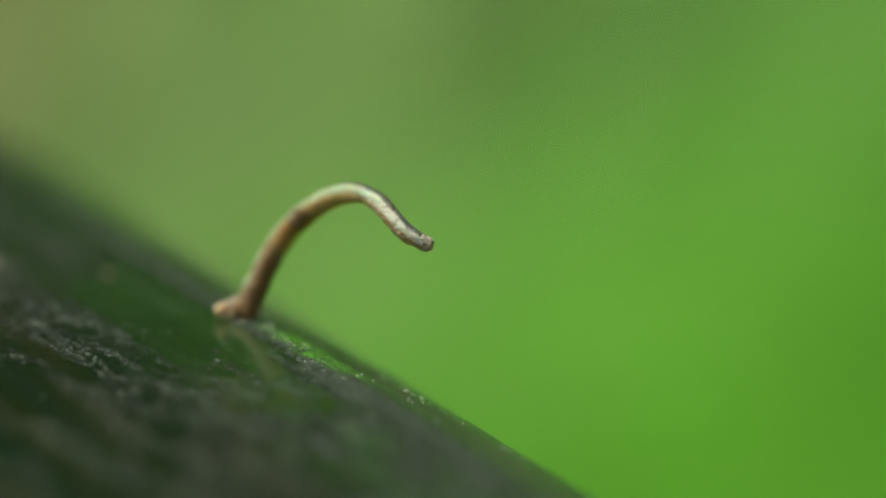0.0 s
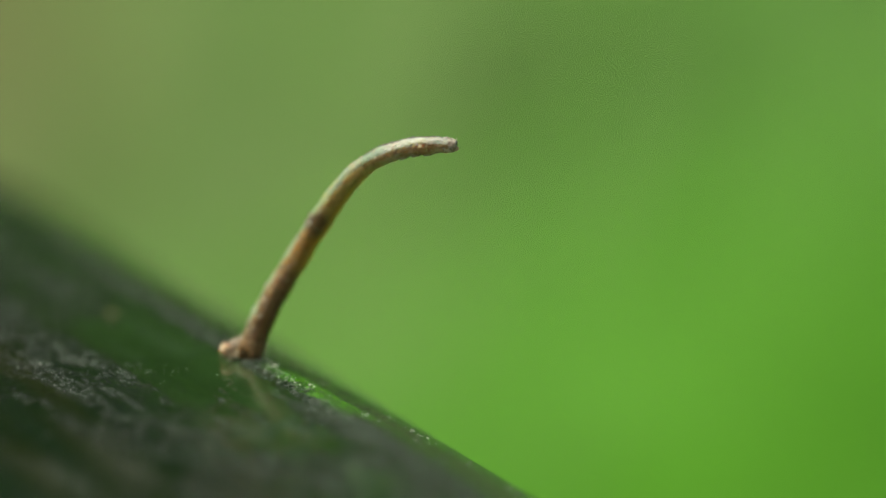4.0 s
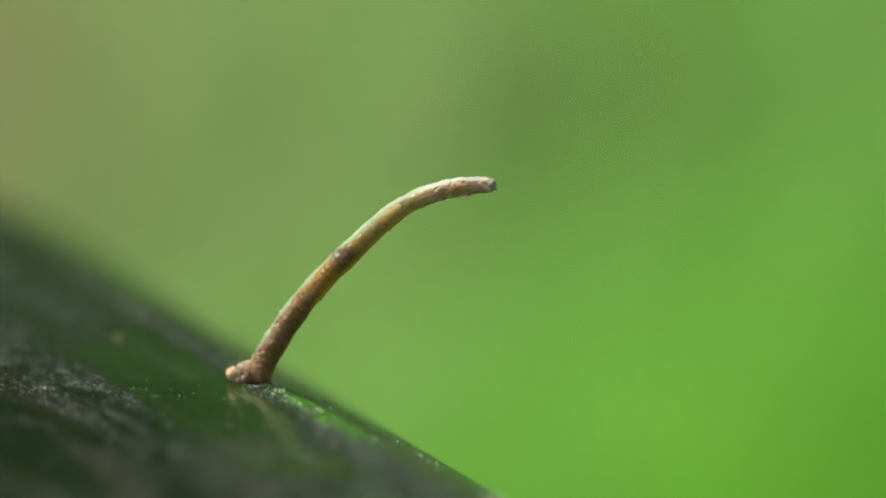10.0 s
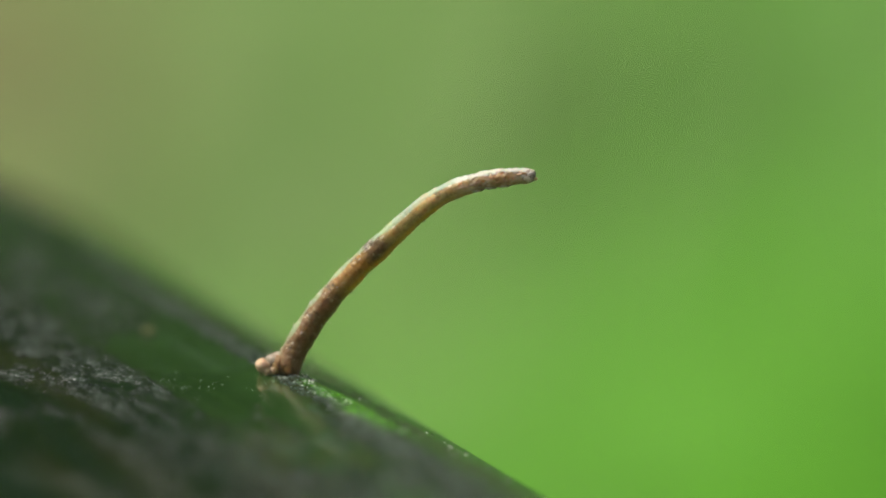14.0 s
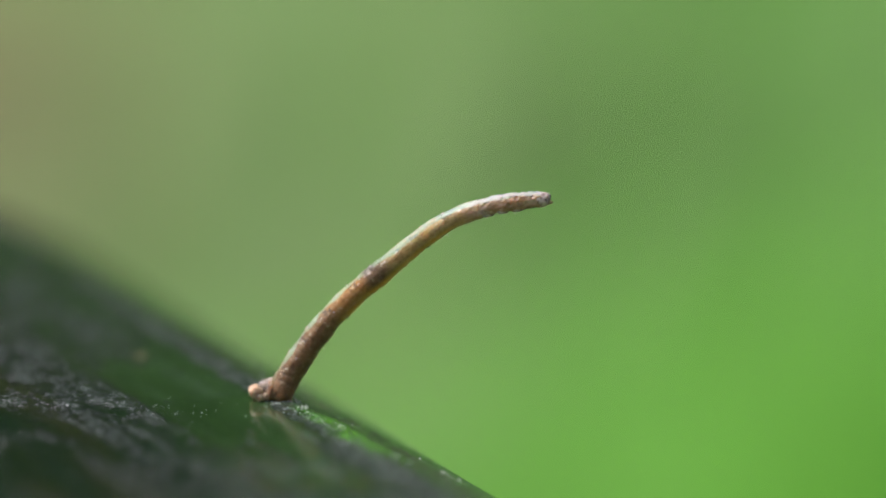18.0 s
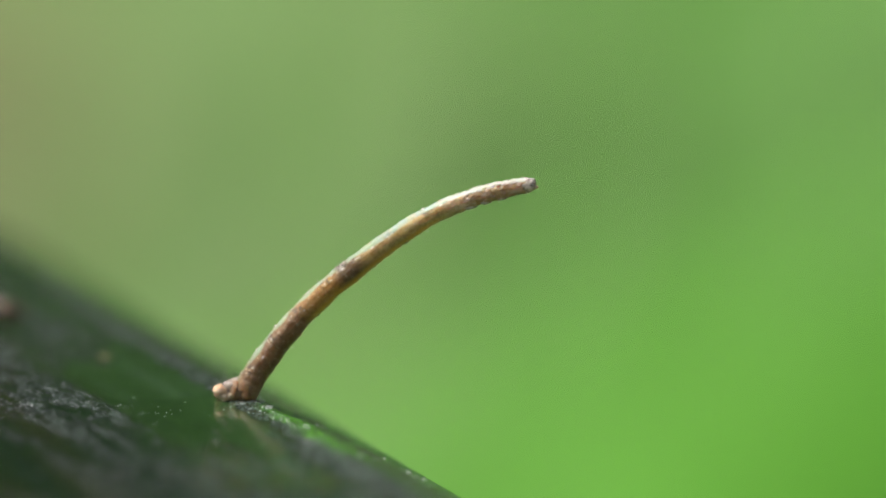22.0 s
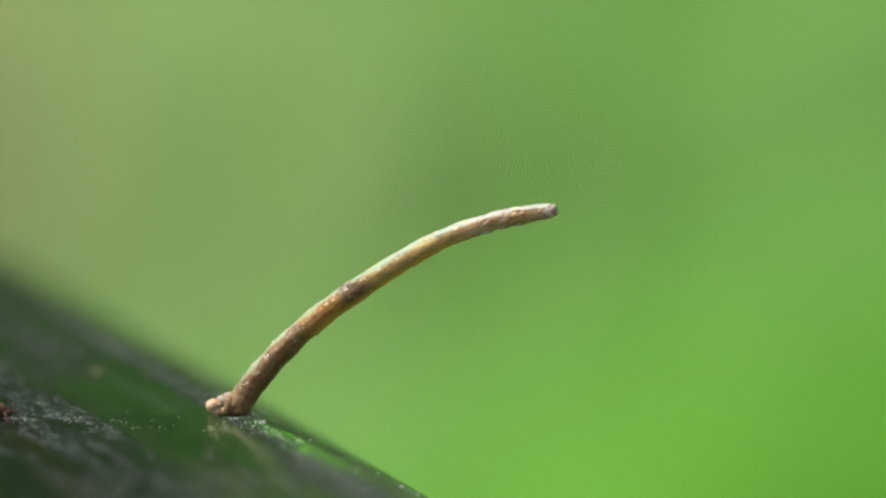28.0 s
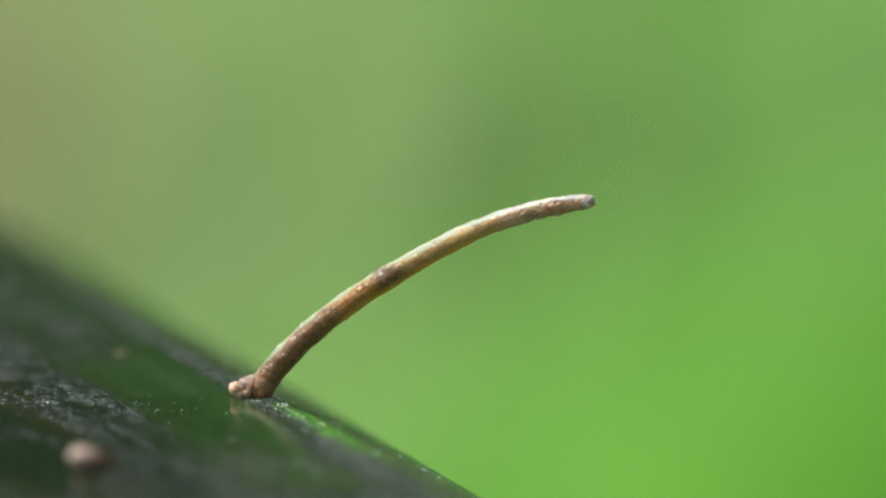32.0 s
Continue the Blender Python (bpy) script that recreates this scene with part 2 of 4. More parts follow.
def skin_material():
    """Twig-like skin: long pale and dark streaks, grains and warts on the colour of each ring."""
    m = Mat("twig_skin", rough=0.55, spec=0.32)
    seed = 3.0
    run = m.t.nodes.new("ShaderNodeAttribute")
    run.attribute_name = "skin_run"
    m.c = run.outputs["Vector"]
    lap = m.t.nodes.new("ShaderNodeSeparateXYZ")
    m.link(m.c, lap.inputs[0])
    stripe = m.t.nodes.new("ShaderNodeValToRGB")
    edge = m.noise(1800, 3, 0.6, seed=7.0)
    along = m.maths("ADD", m.maths("DIVIDE", lap.outputs[2], 18.5 * MM), m.maths("MULTIPLY", m.maths("SUBTRACT", edge, 0.5), 0.05))
    m.link(along, stripe.inputs[0])
    els = stripe.color_ramp.elements
    for k, (at, c) in enumerate(SKIN_STOPS):
        e = els[k] if k < 2 else els.new(at)
        e.position, e.color = at, (*c, 1)
    els[1].position, els[1].color = SKIN_STOPS[1][0], (*SKIN_STOPS[1][1], 1)
    ring = stripe.outputs[0]
    streak = m.noise((3600, 3600, 420), 4, 0.62, seed=3.0)
    blotch = m.noise(1500, 4, 0.6, seed=seed)
    grains = m.noise((4600, 4600, 3600), 5, 0.7, seed=seed)
    back = m.t.nodes.new("ShaderNodeAttribute")
    back.attribute_name = "back"
    z = lap.outputs[2]
    swell = m.maths("COSINE", m.maths("MULTIPLY", z, math.tau / (2.1 * MM)), 0)       # 1 at the middle of each segment, -1 at its folds
    ridge = m.maths("ADD", m.maths("ADD", back.outputs["Fac"], m.maths("MULTIPLY", m.maths("SUBTRACT", streak, 0.5), 0.45)),
                    m.maths("MULTIPLY", swell, m.span(z, 9 * MM, 11 * MM, 0.13, 0.03)))
    mint = m.span(m.maths("ADD", ridge, m.span(z, 8 * MM, 11 * MM, 0.0, 0.30)), 0.70, 0.88)
    mint = m.maths("MULTIPLY", mint, m.maths("MULTIPLY", m.span(z, 0.5 * MM, 2.5 * MM, 0.25, 1.0), m.maths("SUBTRACT", 1.0, m.band(z, 8.2 * MM, 9.0 * MM, 0.25 * MM))))
    beads = m.span(m.cells((3000, 3000, 2600)), 0.16, 0.30, 1.0, 0.0)
    row = m.span(m.maths("ABSOLUTE", m.maths("SUBTRACT", back.outputs["Fac"], 0.5), 0), 0.06, 0.16, 1.0, 0.0)
    row = m.maths("MULTIPLY", row, m.span(z, 5 * MM, 9 * MM, 0.35, 0.9))
    c = m.mix(m.span(streak, 0.38, 0.66, 0.0, 0.6), ring, m.mix(1.0, ring, (0.66, 0.62, 0.56), "MULTIPLY"))
    c = m.mix(m.span(blotch, 0.48, 0.68, 0.0, 0.45), c, m.mix(1.0, ring, (0.55, 0.50, 0.45), "MULTIPLY"))
    c = m.mix(m.span(grains, 0.40, 0.52, 0.5, 0.0), c, m.mix(1.0, c, (0.55, 0.48, 0.42), "MULTIPLY"))
    c = m.mix(m.span(grains, 0.56, 0.66, 0.0, 0.42), c, (0.66, 0.58, 0.42))
    flank = m.t.nodes.new("ShaderNodeAttribute")
    flank.attribute_name = "flank"
    # golden rim along the belly: light through the skin, put into the colour
    belly_glow = m.maths("MULTIPLY", m.span(back.outputs["Fac"], -0.85, -0.45, 0.75, 0.0), m.band(z, 5.5 * MM, 14.0 * MM, 0.8 * MM))
    c = m.mix(belly_glow, c, (0.72, 0.40, 0.06))
    # speckled folds between the segments
    fold = m.maths("MULTIPLY", m.span(swell, -0.9, -0.35, 1.0, 0.0), m.band(back.outputs["Fac"], 0.35, 0.9, 0.12))
    c = m.mix(m.maths("MULTIPLY", fold, m.span(grains, 0.44, 0.52, 0.75, 0.0)), c, (0.09, 0.075, 0.055))
    c = m.mix(m.maths("MULTIPLY", fold, m.span(grains, 0.53, 0.60, 0.0, 0.7)), c, (0.68, 0.60, 0.44))
    # greyish smudge on the back at half its length
    smudge = m.maths("MULTIPLY", m.band(z, 8.3 * MM, 8.9 * MM, 0.3 * MM), m.span(back.outputs["Fac"], 0.35, 0.7))
    c = m.mix(m.maths("MULTIPLY", smudge, 0.8), c, m.mix(m.span(grains, 0.46, 0.56), (0.06, 0.06, 0.055), (0.40, 0.38, 0.33)))
    c = m.mix(m.maths("MULTIPLY", m.maths("MULTIPLY", mint, 0.85), m.span(blotch, 0.36, 0.52, 0.6, 1.0)), c, m.mix(m.span(z, 9 * MM, 13 * MM), (0.30, 0.43, 0.27), (0.34, 0.48, 0.385)))
    crust = m.maths("MULTIPLY", m.span(z, 14.4 * MM, 15.4 * MM), m.span(m.maths("ADD", m.maths("MULTIPLY", blotch, 0.7), m.maths("MULTIPLY", back.outputs["Fac"], 0.5)), 0.50, 0.66))
    c = m.mix(m.maths("MULTIPLY", crust, 0.85), c, (0.57, 0.55, 0.49))
    lumps = m.maths("MULTIPLY", m.span(z, 14.2 * MM, 15.2 * MM), m.band(back.outputs["Fac"], -0.75, 0.0, 0.12))
    c = m.mix(m.maths("MULTIPLY", lumps, m.span(blotch, 0.46, 0.58, 0.0, 0.75)), c, (0.66, 0.52, 0.42))
    dusk = m.maths("MULTIPLY", m.span(m.maths("ADD", flank.outputs["Fac"], m.maths("MULTIPLY", m.maths("SUBTRACT", blotch, 0.5), 0.6)), -0.2, 0.1), m.span(z, 10.5 * MM, 13 * MM))
    c = m.mix(m.maths("MULTIPLY", dusk, 0.9), c, (0.06, 0.065, 0.05))
    c = m.mix(m.maths("MULTIPLY", m.maths("MULTIPLY", row, beads), 0.75), c, (0.80, 0.74, 0.58))
    m.colour(c)
    m.b.inputs["Subsurface Weight"].default_value = 0.7
    m.b.inputs["Subsurface Radius"].default_value = (0.0009, 0.0005, 0.0002)
    m.b.inputs["Subsurface Scale"].default_value = 1.0
    h = m.maths("ADD", m.maths("MULTIPLY", grains, 0.5), m.maths("ADD", m.maths("MULTIPLY", blotch, 0.8), m.maths("MULTIPLY", streak, 0.6)))
    pits = m.maths("MULTIPLY", m.span(m.cells((3800, 3800, 2600)), 0.05, 0.5), m.span(z, 14.4 * MM, 15.6 * MM, 0.0, 0.7))
    h = m.maths("ADD", h, pits)
    m.link(m.maths("MULTIPLY", m.span(z, 12.0 * MM, 15.0 * MM, 0.0, 0.6), m.span(flank.outputs["Fac"], -0.6, 0.2, 0.3, 1.0)), m.b.inputs["Coat Weight"])
    m.b.inputs["Coat Roughness"].default_value = 0.15
    m.rough(m.span(z, 11 * MM, 14 * MM, 0.48, 0.36))
    m.bump(h, 0.00011, 1.0)
    return m.m


def plain(name, colour, other, scale, rough=0.5, spec=0.4, bump=0.00002, sss=0.0):
    m = Mat(name, rough, spec)
    n = m.noise(scale, 4, 0.6, seed=1.0)
    m.colour(m.mix(m.span(n, 0.35, 0.65), colour, other))
    m.bump(n, bump, 0.8)
    if sss:
        m.b.inputs["Subsurface Weight"].default_value = sss
        m.b.inputs["Subsurface Radius"].default_value = (0.0006, 0.0003, 0.00015)
        m.b.inputs["Subsurface Scale"].default_value = 1.0
    return m.m


def foliage(name, a, b, scale=30.0, rough=0.5):
    m = Mat(name, rough, 0.15)
    n = m.noise(scale, 4, 0.6, seed=4.0)
    veins = m.noise((scale * 8, scale, scale), 2, 0.5, seed=6.0)
    m.colour(m.mix(m.span(n, 0.3, 0.7), a, b))
    m.bump(m.maths("ADD", n, veins), 0.002, 0.5)
    m.b.inputs["Transmission Weight"].default_value = 0.0
    return m.m


LEAF = strap_leaf_material()
SKIN = skin_material()
PAD = plain("clasper_skin", (0.44, 0.30, 0.19), (0.66, 0.50, 0.35), 2500, 0.5, 0.4, 0.00003, 0.4)
CRUST = plain("pale_crust", (0.20, 0.14, 0.11), (0.74, 0.67, 0.60), 4200, 0.6, 0.4, 0.00006, 0.2)
REAR = plain("grey_crusted_skin", (0.17, 0.125, 0.085), (0.36, 0.31, 0.26), 3600, 0.5, 0.4, 0.00008, 0.3)
DARK = plain("dark_horn", (0.018, 0.012, 0.009), (0.06, 0.04, 0.03), 4000, 0.35, 0.5)
SPECK = plain("dust_glint_grains", (0.42, 0.44, 0.40), (0.74, 0.76, 0.72), 9000, 0.15, 0.8)
SPOT = plain("leaf_spot", (0.085, 0.085, 0.028), (0.15, 0.135, 0.045), 2500, 0.5, 0.4)
PALE = plain("pale_cuticle", (0.34, 0.35, 0.30), (0.5, 0.5, 0.45), 3000, 0.4, 0.5, 0.00002, 0.3)
TAN = plain("tan_cuticle", (0.22, 0.165, 0.11), (0.58, 0.51, 0.42), 1700, 0.4, 0.5, 0.00003, 0.3)
BROWN = plain("brown_cuticle", (0.035, 0.018, 0.008), (0.085, 0.045, 0.018), 2500, 0.45, 0.3)
GROWN = foliage("half_grown_leaf", (0.104, 0.262, 0.042), (0.114, 0.286, 0.047))
BRIGHT = foliage("young_leaf", (0.108, 0.330, 0.030), (0.130, 0.385, 0.039))
TENDER = foliage("opening_leaf", (0.096, 0.266, 0.031), (0.110, 0.294, 0.036))
LIGHT = foliage("light_leaf", (0.116, 0.252, 0.053), (0.128, 0.276, 0.059))
DRY = foliage("dry_leaf", (0.170, 0.195, 0.070), (0.19, 0.212, 0.076))
DEEPER = foliage("full_grown_leaf", (0.094, 0.238, 0.037), (0.104, 0.256, 0.041))
MIDGREEN = foliage("grown_leaf", (0.042, 0.110, 0.012), (0.055, 0.135, 0.016))
OLIVE = foliage("ageing_leaf", (0.157, 0.278, 0.074), (0.151, 0.278, 0.071))
DEEP = foliage("shaded_leaf", (0.06, 0.15, 0.025), (0.10, 0.22, 0.035))
STALK = foliage("stalk", (0.10, 0.20, 0.05), (0.15, 0.24, 0.06), 60)
BARK = plain("shrub_bark", (0.12, 0.09, 0.06), (0.22, 0.17, 0.11), 40, 0.8, 0.2, 0.004)
SOIL = plain("ground_litter", (0.10, 0.085, 0.045), (0.08, 0.14, 0.04), 6, 0.9, 0.2, 0.01)


# ---- mesh helpers ----
def mesh_of(name, verts, faces, material, smooth=True):
    me = bpy.data.meshes.new(name)
    me.from_pydata([tuple(v) for v in verts], [], faces)
    me.materials.append(material)
    if smooth:
        me.polygons.foreach_set("use_smooth", [True] * len(me.polygons))
    me.update()
    return me


def part(name, me, parent, m=None, label=""):
    ob = new(name, me)
    ob.parent = parent
    if m is not None:
        ob.matrix_basis = m
    return tagged(ob, label) if label else ob


def lathe(profile, around=24, wobble=0.0, seed=0.0, scale=1.0, run=None):
    """Rings of (radius, height) about z, closed at both ends, with uneven skin; run: where it lies along a longer body."""
    verts, faces = [], []
    for r, z in profile:
        for k in range(around):
            a = math.tau * k / around
            p = Vector((r * math.cos(a), r * math.sin(a), z))
            at = p + Vector((0, 0, run)) if run is not None else p + Vector((1, 0.7, 1.3)) * seed * MM
            q = 1.0 + wobble * noise.noise(at / (0.28 * MM) / scale) + wobble * 0.8 * noise.noise(at / (0.9 * MM) / scale) + wobble * 0.5 * noise.noise(at / (0.11 * MM) / scale)
            verts.append((p.x * q, p.y * q, p.z))
    n = len(profile)
    for i in range(n - 1):
        for k in range(around):
            j = (k + 1) % around
            faces.append((i * around + k, i * around + j, (i + 1) * around + j, (i + 1) * around + k))
    faces.append(tuple(range(around))[::-1])
    faces.append(tuple((n - 1) * around + k for k in range(around)))
    return verts, faces


def blob(rx, ry, rz, wobble=0.1, seed=0.0, rings=12, around=18):
    """An uneven rounded lobe."""
    prof = [(max(1e-3, math.sin(math.pi * i / rings)), -math.cos(math.pi * i / rings)) for i in range(rings + 1)]
    verts, faces = lathe(prof, around)
    out = []
    for v in verts:
        p = Vector(v)
        p *= 1 + wobble * noise.noise(p * 1.9 + Vector((seed, seed, seed)))
        out.append((p.x * rx, p.y * ry, p.z * rz))
    return out, faces


def tube(points, radii, around=10):
    """A limb that tapers along a line of points."""
    verts, faces = [], []
    pts = [Vector(p) for p in points]
    for i, p in enumerate(pts):
        d = (pts[min(i + 1, len(pts) - 1)] - pts[max(i - 1, 0)]).normalized()
        side = d.cross(Vector((0.31, 0.17, 0.93))).normalized()
        up = side.cross(d)
        for k in range(around):
            a = math.tau * k / around
            verts.append(p + (side * math.cos(a) + up * math.sin(a)) * radii[i])
    n = len(pts)
    for i in range(n - 1):
        for k in range(around):
            j = (k + 1) % around
            faces.append((i * around + k, i * around + j, (i + 1) * around + j, (i + 1) * around + k))
    faces.append(tuple(range(around))[::-1])
    faces.append(tuple((n - 1) * around + k for k in range(around)))
    return verts, faces


def merged(pieces):
    verts, faces = [], []
    for v, f in pieces:
        k = len(verts)
        verts += [tuple(p) for p in v]
        faces += [tuple(i + k for i in q) for q in f]
    return verts, faces


# ---- the strap leaf: u runs along it and away, v across it, both in metres ----
ALONG = Vector((-0.48, 1.0, 0.26)).normalized()
ACROSS = Vector((1.0, 0.0, -0.13))
ACROSS = (ACROSS - ACROSS.dot(ALONG) * ALONG).normalized()
UP = ACROSS.cross(ALONG)
LEAF_AXES = Matrix((ACROSS, ALONG, UP)).transposed().to_4x4()
LEAF_AXES = Matrix.Translation(BASE) @ LEAF_AXES
V_LEFT, V_RIGHT = -0.046, 0.0090


def soft_ramp(v, w):
    """0 below 0 and v above it, rounded over w."""
    return w * math.log1p(math.exp(min(60.0, v / w)))


def arch(v):
    """Height of the leaf's back over its axis plane: a low keel beside the caterpillar, a shallow dip and a flat flank
    to one side of it, rolled down at the other margin."""
    v = v / MM
    keel = 0.2 * v - 0.535 * (soft_ramp(v - 0.8, 0.3) - soft_ramp(-0.8, 0.3)) + 0.2 * (soft_ramp(-v - 3.0, 0.8) - soft_ramp(-3.0, 0.8))
    flank = -0.12 * (math.hypot(min(v, 0.0), 8.0) - 8.0)
    return (keel + flank - 0.008 * max(0.0, v - 4.0) ** 2) * MM


def leaf_local(u, v):
    return Vector((v, u, arch(v)))


def on_leaf(u, v, heading=0.0, lift=0.0):
    """Pose of a thing that stands on the leaf at u, v in mm and walks towards heading (degrees from u to v)."""
    v, u = v * MM, u * MM
    slope = (arch(v + 1e-4) - arch(v - 1e-4)) / 2e-4
    n = Vector((-slope, 0, 1)).normalized()
    a = radians(heading)
    f = Vector((math.sin(a), math.cos(a), 0))
    f = (f - f.dot(n) * n).normalized()
    m = Matrix((f, n.cross(f), n)).transposed().to_4x4()
    return LEAF_AXES @ Matrix.Translation(leaf_local(u, v) + n * lift) @ m


def relief(u, v, worn):
    """How strongly the cuticle is crinkled: on the keel and in worn patches, little where it is clean and wet."""
    keel = math.exp(-((v - 0.7 * MM) / (0.6 * MM)) ** 2)
    margin = math.exp(-((v - 3.7 * MM) / (1.6 * MM)) ** 2)
    clean = math.exp(-((v + 2.0 * MM) / (2.4 * MM)) ** 4) if -0.018 < u < 0 else 0.0
    return min(1.0, 0.1 + 0.8 * worn * (1 if v < 0 else 0.3) + 0.8 * keel + 0.9 * margin) * (1 - 0.92 * clean)


def strap_leaf():
    root = tagged(new("strap_leaf"), "dark green waxy strap leaf with greyish film and painted sky sheen, arching low", "leaf")
    root.matrix_basis = LEAF_AXES
    us, vs = [-0.075], [V_LEFT]                               # the level stretch, closer-meshed round the caterpillar
    while us[-1] < 0.0755:
        us.append(us[-1] + (0.00016 if -0.024 < us[-1] < 0.016 else 0.0008))
    while vs[-1] < V_RIGHT - 0.0001:
        vs.append(min(V_RIGHT, vs[-1] + (0.00014 if vs[-1] > -0.021 else 0.0007)))
    top = []
    down = Vector((LEAF_AXES.to_3x3().inverted() @ Vector((0, 0, -1))))
    stem = []
    bend = 0.0
    centre, way = Vector((0, -0.075, 0)), Vector((0, -1, 0))
    while (LEAF_AXES @ centre).z > -0.02 and len(stem) < 60:  # the stretch that bends down into the ground
        way = (way + down * 0.16).normalized()
        centre = centre + way * 0.012
        stem.append((centre.copy(), way.copy()))
    rows = []
    for k, (c, w) in reversed(list(enumerate(stem))):
        nrm = Vector((1, 0, 0)).cross(w).normalized()
        nrm = nrm if nrm.z > 0 or nrm.y < 0 else -nrm
        s = max(0.35, 1 - 0.012 * k)
        rows.append([c + Vector((v * s, 0, 0)) + nrm * arch(v) * s for v in vs])
    for u in us:
        tip = min(1.0, max(0.02, (0.076 - u) / 0.03)) ** 0.6 if u > 0.046 else 1.0
        mid = (V_LEFT + V_RIGHT) / 2
        row = []
        for v in vs:
            p = leaf_local(u, v)
            ridge = 0.035 * MM * math.sin(v / (1.15 * MM) * math.pi + 0.7 * noise.noise(Vector((u * 60, v * 300, 0))))
            dent = (0.10 if v < 0 else 0.03) * MM * noise.noise(Vector((u * 90, v * 220, 3.0))) + 0.03 * MM * noise.noise(Vector((u * 500, v * 1300, 7.0)))
            fade = min(1.0, max(0.0, (p.xy.length - 0.6 * MM) / (1.5 * MM)))
            if -0.018 < u < 0.002:                            # smooth and wet in front of the claspers
                ridge *= 1 - math.exp(-((v + 1.6 * MM) / (2.2 * MM)) ** 4)
                dent *= 1 - 0.8 * math.exp(-((v + 1.6 * MM) / (2.2 * MM)) ** 4)
            crinkle = 0.7 * noise.noise(Vector((u * 2000, v * 900, 1.0))) + 0.7 * noise.noise(Vector((u * 3000, v * 1500, 4.0)))
            worn = min(1.0, max(0.0, 0.5 + 2.2 * noise.noise(Vector((u * 60, v * 330, 9.0))) + noise.noise(Vector((u * 300, v * 700, 2.0)))))
            rim = max(0.0, (v - V_RIGHT + 1.2 * MM) / (1.2 * MM))
            p.z += (ridge + dent) * fade + 0.045 * MM * crinkle * relief(u, v, worn) * min(1, fade + 0.25) - 0.25 * MM * rim ** 3
            if tip < 1:
                p.x = mid + (p.x - mid) * tip
                p.z -= (u - 0.046) ** 2 * 3.0
            row.append(p)
        rows.append(row)
    n, w = len(rows), len(vs)
    verts = [p for r in rows for p in r]
    faces = [(i * w + k, i * w + k + 1, (i + 1) * w + k + 1, (i + 1) * w + k) for i in range(n - 1) for k in range(w - 1)]
    me = mesh_of("blade", verts, faces, LEAF)
    blade = part("blade", me, root)
    solid = blade.modifiers.new("thickness", "SOLIDIFY")
    solid.thickness, solid.offset = 0.5 * MM, -1
    # pale dried spot and grit that cling to the cuticle
    for u, v, r in ((10.20, -2.38, 0.34),):
        sp = part("leaf_spot", mesh_of("leaf_spot", *blob(r * MM, r * 0.9 * MM, 0.09 * MM, 0.25, u), SPOT), root,
                  Matrix.Translation(leaf_local(u * MM, v * MM)), "small yellowish dried spot")
    return root


strap_leaf()


